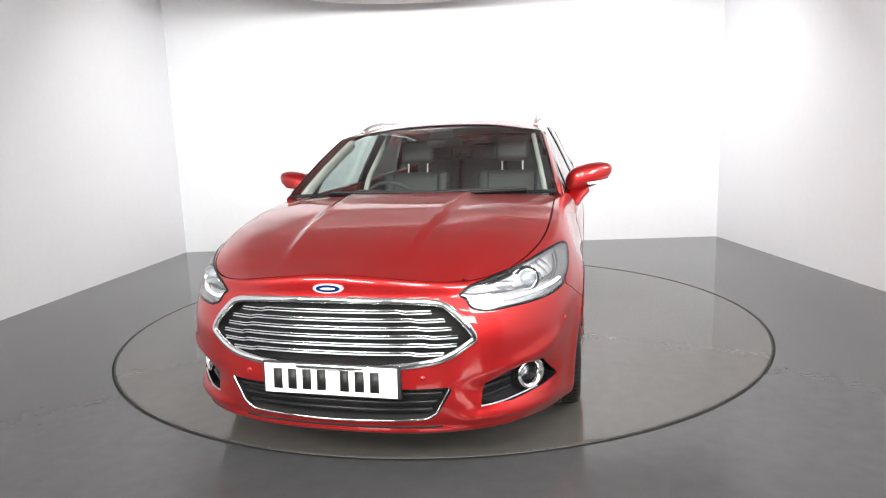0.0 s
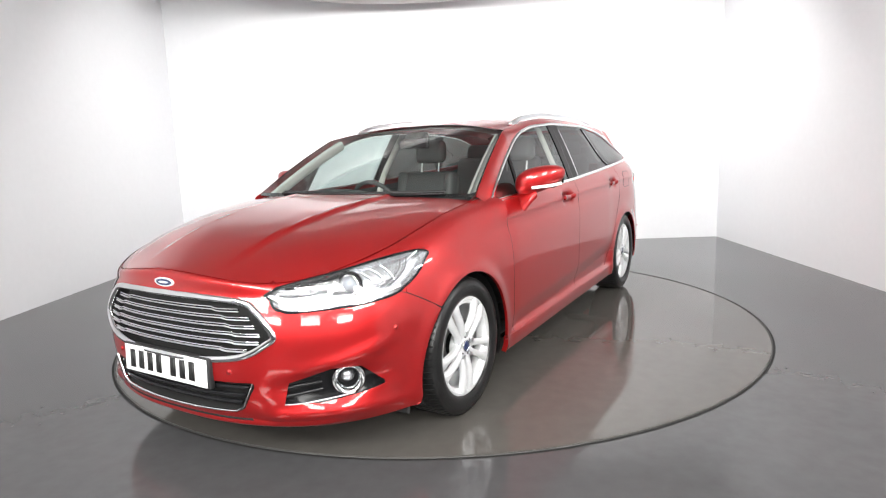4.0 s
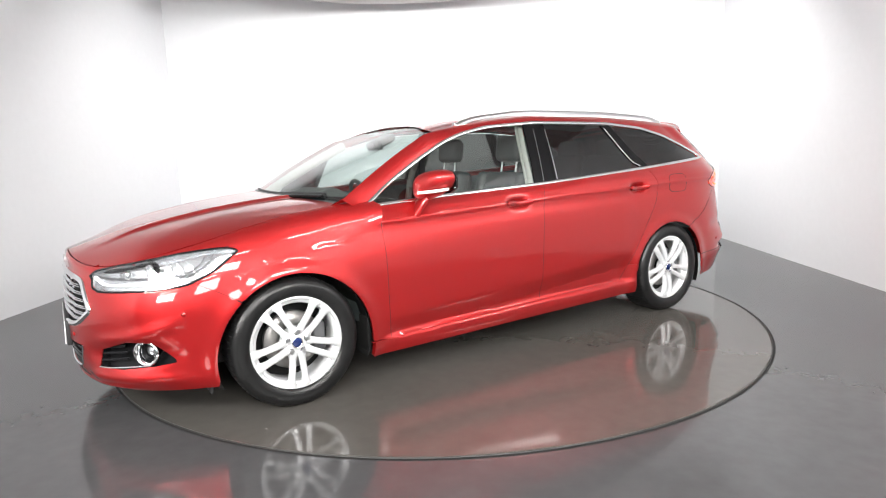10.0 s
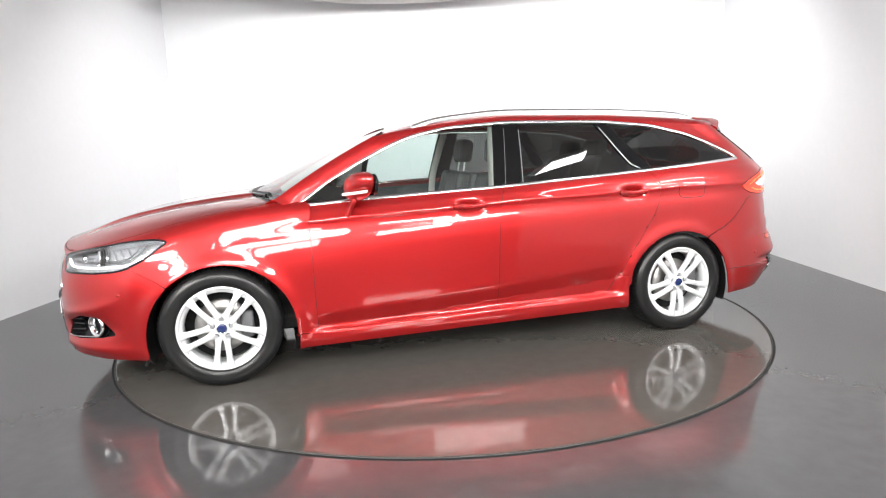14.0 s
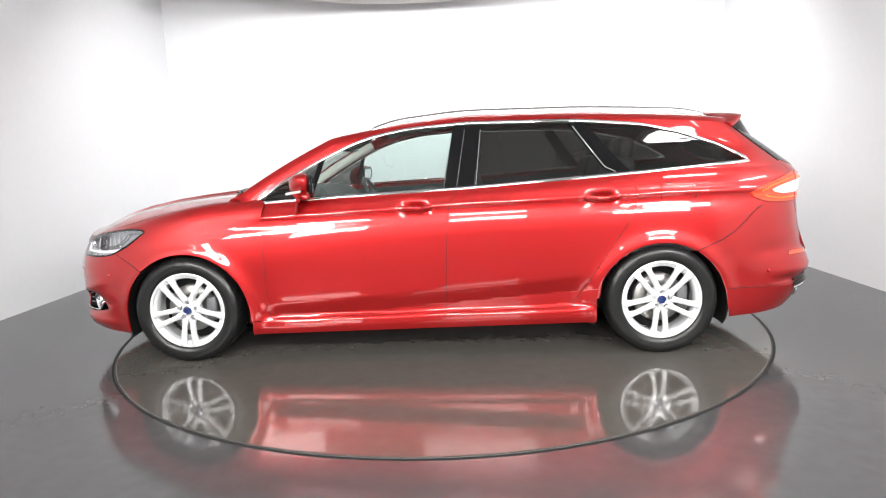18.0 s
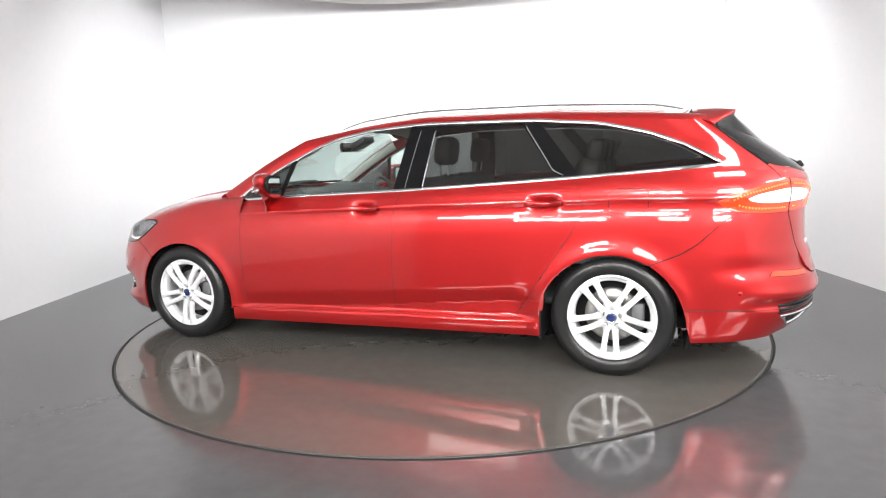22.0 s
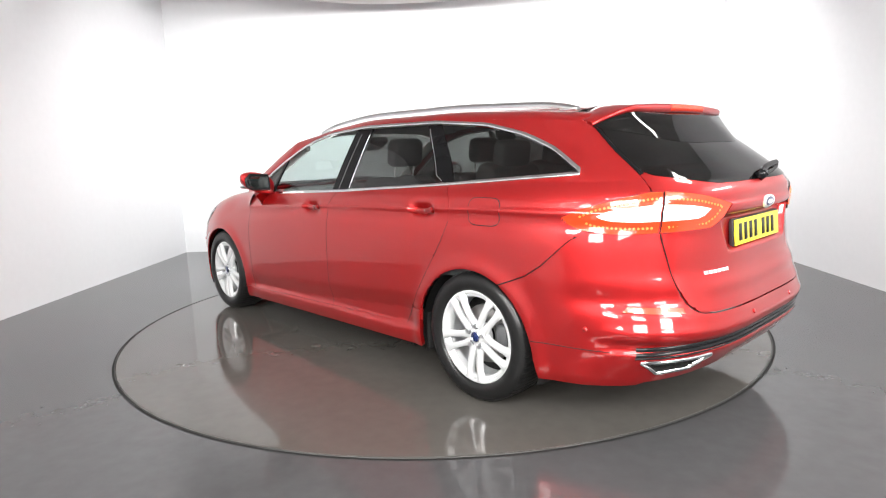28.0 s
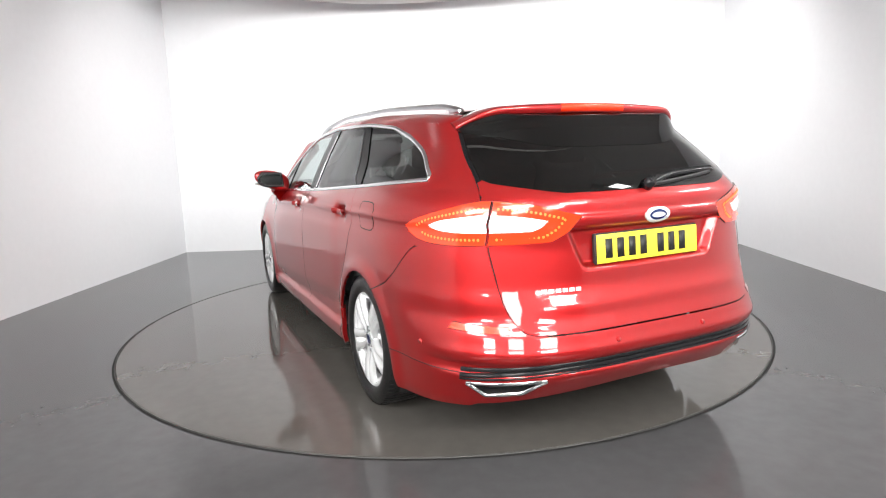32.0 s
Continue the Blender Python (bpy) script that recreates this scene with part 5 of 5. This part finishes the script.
# ---- mirrors, handles, rails, wipers ----
GLASS_EDGE = [(0.862, 1.012), (1.00, 1.020), (1.040, 1.042), (1.046, 1.085), (1.015, 1.114), (0.872, 1.106)]
for s in (1, -1):
    t, ph = np.meshgrid(np.linspace(-PI2, PI2, 18), np.linspace(0, 2 * np.pi, 33)[:-1], indexing="ij")
    pw = lambda v, e: np.sign(v) * np.abs(v) ** e
    X = 0.086 * pw(np.cos(t), 0.8) * pw(np.cos(ph), 0.8)
    Y = 0.134 * pw(np.sin(t), 0.9)
    Z = 0.072 * pw(np.cos(t), 0.8) * pw(np.sin(ph), 0.75)
    X = np.where(X < 0, X * 0.45, X)
    Z = Z * (1.0 - 0.18 * np.sin(t)) + 0.03 * (Y / 0.12)
    X = X - 0.25 * np.abs(Y + 0.06) * (Y > -0.06) 
    Vm = np.stack([X - 0.775, (Y + 0.936) * s, Z + 1.060], -1).reshape(-1, 3)
    n2 = 32
    Fm = [(i * n2 + k, i * n2 + (k + 1) % n2, (i + 1) * n2 + (k + 1) % n2, (i + 1) * n2 + k) for i in range(17) for k in range(n2)]
    mirror = raw("door_mirror", Vm, Fm if s < 0 else [f[::-1] for f in Fm], PAINT, car, "red door mirror with a pale indicator strip")
    arm = spline([(-0.70, 0.805 * s, 0.875), (-0.715, 0.825 * s, 0.900), (-0.745, 0.86 * s, 0.955), (-0.765, 0.90 * s, 1.000)], 6)
    p = bead3(arm, [(0.6, 0.2 * s, 0.77)] * len(arm), np.linspace(0.095, 0.105, len(arm)), 0.022)
    raw("mirror_arm", p[0], p[1], PAINT, mirror, "", p[2])
    ind = spline([(-0.690, 0.93 * s, 1.018), (-0.705, 0.975 * s, 1.022), (-0.745, 1.025 * s, 1.028), (-0.80, 1.058 * s, 1.036)], 6)
    p = bead3(ind, [(0.8, 0.6 * s, -0.1)] * len(ind), 0.015, 0.012)
    raw("mirror_indicator", p[0], p[1], WHITE_LENS, mirror, "pale indicator strip", p[2])
    g = sheet(lambda u, v: np.stack([-0.842 - 0.20 * (u - 0.93), u, v], -1), fine(GLASS_EDGE, 4), 0.02, fold=0.01, flip=True)
    if s < 0:
        g = mirrored(g)
    raw("mirror_glass", g[0], g[1], MIRROR, mirror, "mirror glass", g[2])
    p = bead3(np.array([(-0.834 - 0.20 * (u - 0.93), u * s, v) for u, v in fine(GLASS_EDGE, 3)]), [(-1, 0, 0)] * 18, 0.022, 0.010, True)
    raw("mirror_rim", p[0], p[1], BLACK, mirror, "black mirror rim", p[2])

HANDLES = ((-1.419, 0.910, front_doors), (-2.497, 0.938, rear_doors))
for hx_, hz_, doors in HANDLES:
    path = np.array([(hx_ + d, hz_ + 0.002 - 0.018 * d) for d in np.linspace(0.098, -0.098, 15)])
    C, N = side(path[:, 0], path[:, 1]), surf_normals(side, path)
    lift = 0.030 - 0.020 * np.abs(np.linspace(-1, 1, 15)) ** 3
    p = bead3(C + N * lift[:, None], N, 0.030, 0.010)
    for piece, door in ((p, doors[0]), (mirrored(p), doors[1])):
        raw("door_handle", piece[0], piece[1], PAINT, door, "", piece[2])
fl = np.array([(-2.93 + 0.097 * np.sign(np.cos(t)) * abs(np.cos(t)) ** 0.45, 0.946 + 0.064 * np.sign(np.sin(t)) * abs(np.sin(t)) ** 0.45) for t in np.linspace(0, 2 * np.pi, 61)[:-1]])
p = sheet(side, fl, 0.012, lift=0.0015, fold=0.006)
flap = raw("fuel_flap", p[0], p[1], PAINT, car, "rounded square fuel flap", p[2])
p = bead(side, fl, 0.0045, 0.0014, closed=True, lift=0.0006)
raw("flap_joint", p[0], p[1], DARK, flap, "", p[2])

rx = np.linspace(-1.16, -3.19, 50)
ends = np.clip(np.minimum(-1.16 - rx, rx + 3.19) / 0.20, 0, 1)
RAIL_Y = lambda x: roof_w(x) * 0.985 - 0.035 * step01(-x, 2.2, 3.2)
C = roof(rx, RAIL_Y(rx))
C[:, 2] += 0.002 + 0.020 * np.sin(ends * PI2) ** 0.8
N = np.array([(0, 0.35, 0.94)] * 50)
p = bead3(C, N, 0.028, 0.013)
rails = both("roof_rail", p, SATIN, car, "satin aluminium roof rail")
for r_, s in zip(rails, (1, -1)):
    for fx in (-1.20, -3.14):
        q = roof(np.array([fx]), RAIL_Y(np.array([fx])))[0]
        part("rail_foot", box_bm(0.10, 0.026, 0.018, (fx, q[1] * s, q[2] + 0.002), 0.006), SATIN, r_)

for s0, s1, t0, t1 in ((-0.62, 0.18, 0.045, 0.03), (0.16, 0.80, 0.03, 0.055)):
    k = np.linspace(0, 1, 14)
    P = np.stack([s0 + (s1 - s0) * k, t0 + (t1 - t0) * k], 1)
    C = screen(P[:, 0], P[:, 1]) + np.array([0.006, 0, 0.003])
    p = bead3(C, [(0.4, 0, 0.9)] * 14, 0.014, 0.010)
    wip = raw("front_wiper", p[0], p[1], DULL, car, "black windscreen wiper", p[2])
    p = bead3(C + np.array([0.020, 0, -0.006]), [(0.4, 0, 0.9)] * 14, 0.012, 0.007)
    raw("wiper_arm", p[0], p[1], BLACK, wip, "", p[2])
cw = sheet(lambda u, v: np.stack([-0.19 - 0.14 * u * u + v, 0.75 * u, 0.980 - 0.025 * u * u - 0.2 * np.abs(v)], -1), fine([(-0.95, -0.08), (0.95, -0.08), (0.95, 0.04), (-0.95, 0.04)], 12), 0.02, flip=False)
raw("cowl_panel", cw[0], cw[1], DULL, car, "black plastic cowl", cw[2])

# ---- wheels ----
def wheel_at(x, s):
    m = pose(x, 0.777 * s, 0.326, 0, 0, 0 if s > 0 else 180)
    V, F = lathe([(0.150, -0.11), (0.205, -0.10), (0.222, -0.105), (0.222, 0.088), (0.214, 0.094), (0.219, 0.101), (0.231, 0.103), (0.236, 0.098), (0.236, 0.09)], 72)
    rim = raw("wheel", V, F, SILVER, car, "silver five twin-spoke alloy wheel")
    V, F = lathe([(0.194, 0.050), (0.197, 0.078), (0.202, 0.088), (0.212, 0.094), (0.224, 0.096)], 72)
    raw("rim_face", V, F, SILVER, rim)
    rim.matrix_basis = m
    V, F = lathe([(0.222, -0.10), (0.235, -0.112), (0.27, -0.120), (0.300, -0.115), (0.317, -0.10), (0.3235, -0.08), (0.326, -0.04), (0.326, 0.04), (0.3235, 0.08), (0.317, 0.100), (0.309, 0.108), (0.305, 0.1095), (0.302, 0.113), (0.285, 0.1165), (0.268, 0.118), (0.252, 0.116), (0.247, 0.113), (0.240, 0.111), (0.234, 0.104), (0.230, 0.095)], 96)
    tyre = raw("tyre", V, F, RUBBER, rim, "black rubber tyre")
    grooves = []
    for k in range(72):
        a = 2 * math.pi * k / 72
        for y0, y1, w in ((0.055, 0.106, 0.006), (-0.106, -0.055, 0.006), (-0.045, 0.045, 0.004)):
            pts = [(math.cos(a + d), y, math.sin(a + d)) for d, y in ((0, y0), (0.012, (y0 + y1) / 2), (0.02, y1))]
            rr = [0.3275 if abs(y) < 0.075 else 0.3275 - (abs(y) - 0.075) ** 1.6 * 2.3 for _, y, _ in pts]
            C = np.array([(q[0] * r_, q[1], q[2] * r_) for q, r_ in zip(pts, rr)])
            grooves.append(bead3(C, [(q[0], 0, q[2]) for q in pts], w, 0.0006))
    q = joined(*grooves)
    tagged(raw("tread_groove", q[0], q[1], DARK, rim, "", q[2]), kind="stuff")
    for k in range(5):
        for d in (-1, 1):
            a = radians(56 if s > 0 else 124) + 2 * math.pi * k / 5
            r_ = np.linspace(0.045, 0.220, 12)
            off = d * (0.020 + 0.018 * (r_ - 0.045) / 0.18)
            yy = 0.078 + 0.012 * np.sin((r_ - 0.045) / 0.18 * math.pi) + 0.010 * (r_ - 0.045) / 0.18
            C = np.stack([r_ * math.cos(a) - off * math.sin(a), yy, r_ * math.sin(a) + off * math.cos(a)], 1)
            wdt = 0.030 + 0.030 * np.clip((0.085 - r_) / 0.04, 0, 1) ** 1.5 + 0.034 * np.clip((r_ - 0.165) / 0.055, 0, 1) ** 2
            q = bead3(C, [(0, 1, 0)] * 12, wdt, 0.018)
            raw("spoke", q[0], q[1], SILVER, rim, "", q[2])
    V, F = lathe([(0.0, 0.098), (0.026, 0.098), (0.030, 0.094), (0.050, 0.092), (0.066, 0.088), (0.074, 0.078), (0.076, 0.05)], 40)
    raw("hub", V, F, SILVER, rim)
    V, F = lathe([(0.0, 0.103), (0.018, 0.102), (0.0235, 0.100), (0.025, 0.095)], 28)
    raw("centre_cap", V, F, BLUE, rim, "blue centre cap")
    V, F = lathe([(0.0235, 0.097), (0.0245, 0.102), (0.028, 0.101), (0.029, 0.095)], 28)
    raw("cap_ring", V, F, CHROME, rim)
    for k in range(5):
        a = radians(92) + 2 * math.pi * k / 5
        part("nut_seat", cyl_bm(0.0165, 0.0165, 0.004, (0.054 * math.cos(a), 0.0935, 0.054 * math.sin(a)), (90, 0, 0), 16), STEEL, rim, smooth=False)
        part("wheel_nut", cyl_bm(0.012, 0.0105, 0.022, (0.054 * math.cos(a), 0.094, 0.054 * math.sin(a)), (90, 0, 0), 6), SATIN, rim, smooth=False)
    V, F = lathe([(0.06, 0.02), (0.075, 0.028), (0.145, 0.028), (0.147, 0.022), (0.147, 0.004), (0.07, 0.0)], 48)
    raw("brake_disc", V, F, BRAKE, rim, "worn steel brake disc")
    part("brake_caliper", box_bm(0.07, 0.06, 0.15, (-0.13 * s, 0.03, 0.0), 0.015), STEEL, rim)
    V, F = lathe([(0.0, -0.02), (0.20, -0.03), (0.212, -0.10), (0.235, -0.114), (0.0, -0.116)], 32)
    raw("wheel_back", V, F, DARK, rim)
    # liner of the arch
    n = 40
    V, F = [], []
    for i in range(n + 1):
        a = math.radians(-25 + 230 * i / n)
        for r_, y in ((0.391, 0.862), (0.408, 0.84), (0.410, 0.50)):
            V.append((x - 0.0 + r_ * math.cos(a) + ((ARCH_F if x > -1 else ARCH_R) - x), y * s, max(ARCH_Z + r_ * math.sin(a), 0.17)))
    for i in range(n):
        for k in range(2):
            F.append((i * 3 + k, i * 3 + k + 1, i * 3 + k + 4, i * 3 + k + 3))
    raw("arch_liner", V, F, DARK, car, "black wheel arch liner")


for wx in (0.0, -2.85):
    for s in (1, -1):
        wheel_at(wx, s)

# ---- underbody and cabin ----
# dark boxes added by the wheels to block bright gaps under the body
for gx in (-0.412, -2.455):
    for s in (1, -1):
        part("leak_blocker", box_bm(0.02, 0.34, 0.20, (gx, 0.665 * s, 0.27), 0.005), DARK, car, "black box added by the wheel to block a light gap")
for s in (1, -1):
    part("air_deflector", box_bm(0.012, 0.10, 0.06, (0.40, 0.765 * s, 0.172), 0.004, rot=(0, -12, 0)), DULL, bumper, "small black air deflector")
part("underbody", box_bm(3.95, 1.05, 0.10, (-1.45, 0, 0.235), 0.02), DULL, car, "black underbody")
part("underbody", box_bm(1.95, 1.56, 0.09, (-1.43, 0, 0.245), 0.02), DULL, car, "black underbody")
part("cabin_floor", box_bm(2.6, 1.40, 0.04, (-1.7, 0, 0.36)), TRIM, car)
part("load_floor", box_bm(0.85, 1.10, 0.04, (-3.1, 0, 0.62)), TRIM, car)
part("firewall", box_bm(0.06, 1.45, 0.62, (-0.42, 0, 0.64)), TRIM, car)
for s in (1, -1):
    dc = np.array([*along(belt_z, -0.60, -2.60, 30, -0.002), (-2.45, 0.60), (-2.3, 0.40), (-0.62, 0.36)])
    p = sheet(side, dc, 0.05, lift=-0.055)
    p = (p[0], [f[::-1] for f in p[1]], -p[2])
    if s < 0:
        p = mirrored(p)
    raw("door_card", p[0], p[1], TRIM, car, "dark inner door trim", p[2])
    lc = np.array([*along(belt_z, -2.60, -3.45, 12, -0.002), (-3.5, 0.60), (-2.6, 0.60)])
    p = sheet(side, lc, 0.05, lift=-0.05)
    p = (p[0], [f[::-1] for f in p[1]], -p[2])
    if s < 0:
        p = mirrored(p)
    raw("load_side_trim", p[0], p[1], TRIM, car, "", p[2])
    q = np.array([screen(np.array([0.965 * s]), np.array([t]))[0] - np.array([0.05, 0.03 * s, 0.035]) for t in np.linspace(0.02, 0.98, 14)])
    p = bead3(q, [(-0.3, -0.9 * s, 0)] * 14, 0.066, 0.02)
    raw("pillar_trim", p[0], p[1], HEADLINER, car, "pale pillar trim", p[2])
    bp = np.array([(x, (float(side(np.array(x), np.array(z))[1]) - 0.085) * s, z) for x, z in ((-1.60, 0.70), (-1.61, 1.0), (-1.64, 1.2), (-1.675, 1.37))])
    p = bead3(spline(bp, 5), [(0, -s, 0)] * 16, 0.050, 0.02)
    raw("pillar_trim", p[0], p[1], HEADLINER, car, "pale pillar trim", p[2])
p = sheet(roof, np.array([(-1.10, -0.53), (-3.25, -0.46), (-3.25, 0.46), (-1.10, 0.53)]), 0.08, lift=-0.03, flip=False)
raw("headlining", p[0], p[1], HEADLINER, car, "pale cloth headlining", p[2])

# dashboard
V, F = [], []
prof = [(-0.36, 0.965), (-0.55, 0.985), (-0.72, 0.970), (-0.80, 0.93), (-0.84, 0.86), (-0.82, 0.74), (-0.72, 0.60), (-0.45, 0.55)]
for y in np.linspace(-0.70, 0.70, 15):
    hump = 0.035 * math.exp(-((y + 0.38) / 0.16) ** 2)
    for k, (x, z) in enumerate(prof):
        V.append((x - 0.05 * (1 - (y / 0.7) ** 2) * (k > 1), y, z + hump * (1 if 1 <= k <= 3 else 0)))
for i in range(14):
    for k in range(7):
        F.append((i * 8 + k, i * 8 + k + 1, i * 8 + k + 9, i * 8 + k + 8))
dash = raw("dashboard", V, F, TRIM, car, "dark grey soft dashboard")
part("centre_console", box_bm(0.85, 0.24, 0.22, (-1.15, 0, 0.52), 0.03), TRIM, car)
for yy in (-0.62, 0.0, 0.62):
    part("air_vent", box_bm(0.02, 0.12, 0.05, (-0.855, yy, 0.87), 0.01), BLACK, dash)

# steering wheel on the car's right
sw = Matrix.Translation((-1.00, -0.355, 0.885)) @ pose(0, 0, 0, 0, -62, 0)
V, F = [], []
for i in range(40):
    a = 2 * math.pi * i / 40
    for k in range(10):
        b_ = 2 * math.pi * k / 10
        r_ = 0.178 + 0.015 * math.cos(b_)
        V.append(sw @ Vector((r_ * math.cos(a), r_ * math.sin(a), 0.015 * math.sin(b_))))
for i in range(40):
    for k in range(10):
        j, l = (i + 1) % 40, (k + 1) % 10
        F.append((i * 10 + k, j * 10 + k, j * 10 + l, i * 10 + l))
wheel_s = raw("steering_wheel", V, F, LEATHER, car, "black leather steering wheel")
hubm = box_bm(0.15, 0.13, 0.05, (0.01, 0, -0.01), 0.02)
bmesh.ops.transform(hubm, matrix=sw, verts=hubm.verts)
part("wheel_boss", hubm, TRIM, wheel_s)
for ang in (90, -90, 180):
    b2 = box_bm(0.12, 0.035, 0.016, (0.11 * math.cos(radians(ang)), 0.11 * math.sin(radians(ang)), -0.005), 0.005, rot=(0, 0, ang))
    bmesh.ops.transform(b2, matrix=sw, verts=b2.verts)
    part("wheel_arm", b2, SATIN, wheel_s)


def soft_box(sx, sy, sz, at, rot=(0, 0, 0), bevel=0.05):
    bm = box_bm(sx, sy, sz, bevel=bevel, segs=4)
    bmesh.ops.transform(bm, matrix=pose(*at, *rot), verts=bm.verts)
    return bm


def front_seat(y):
    seat = part("front_seat", soft_box(0.54, 0.50, 0.16, (-1.42, y, 0.58), (0, 5, 0)), LEATHER, car, "dark leather front seat with bright headrest posts")
    part("backrest", soft_box(0.15, 0.50, 0.56, (-1.70, y, 0.80), (0, -14, 0), 0.06), LEATHER, seat)
    for d in (-1, 1):
        part("bolster", soft_box(0.13, 0.09, 0.50, (-1.665, y + d * 0.215, 0.83), (0, -14, 0), 0.04), LEATHER, seat)
        part("headrest_post", cyl_bm(0.0065, 0.0065, 0.10, (-1.755, y + d * 0.078, 1.105), (0, -10, 0), 12), POST, seat, "bright metal post")
    part("headrest", soft_box(0.10, 0.26, 0.18, (-1.775, y, 1.232), (0, -8, 0), 0.045), LEATHER, seat)


front_seat(0.375)
front_seat(-0.375)
bench = part("rear_bench", soft_box(0.5, 1.28, 0.16, (-2.32, 0, 0.60), (0, 6, 0)), LEATHER, car, "dark leather rear bench")
for y in (-0.42, 0.0, 0.42):
    part("rear_backrest", soft_box(0.14, 0.41, 0.58, (-2.62, y, 0.88), (0, -18, 0), 0.05), LEATHER, bench)
    part("rear_headrest", soft_box(0.09, 0.25, 0.15, (-2.72, y, 1.205), (0, -10, 0), 0.04), LEATHER, bench)

im = part("inside_mirror", box_bm(0.03, 0.23, 0.065, (-0.90, 0.05, 1.285), 0.014, rot=(0, 10, -12)), BLACK, car, "black inside mirror")
part("mirror_glass", box_bm(0.004, 0.21, 0.05, (-0.917, 0.047, 1.285), rot=(0, 10, -12)), MIRROR, im)
q = screen(np.array([0.0]), np.array([0.86]))[0]
part("sensor_box", box_bm(0.16, 0.15, 0.05, (q[0] - 0.02, q[1], q[2] - 0.04), 0.012, rot=(0, 26, 0)), DULL, car, "black sensor housing behind the windscreen")


# ---- what moves ----
CAR_X, CAR_Y = 1.5039, 0.156


def motions():
    times = (0, 2, 6, 9, 13, 19, 23, 28, 30, 32)
    turns = (-103.55, -112.33, -129.95, -143.22, -161.05, -187.5, -205.1, -227.3, -236.25, -245.15)
    rows, discs = [], []
    for t in range(33):
        a = float(np.interp(t, times, turns))
        m = pose(0, 0, 0, 0, 0, a)
        discs.append((t, m))
        rows.append((t, m @ pose(CAR_X, CAR_Y, 0)))
    walk(car, rows)
    walk(turntable, discs)


motions()
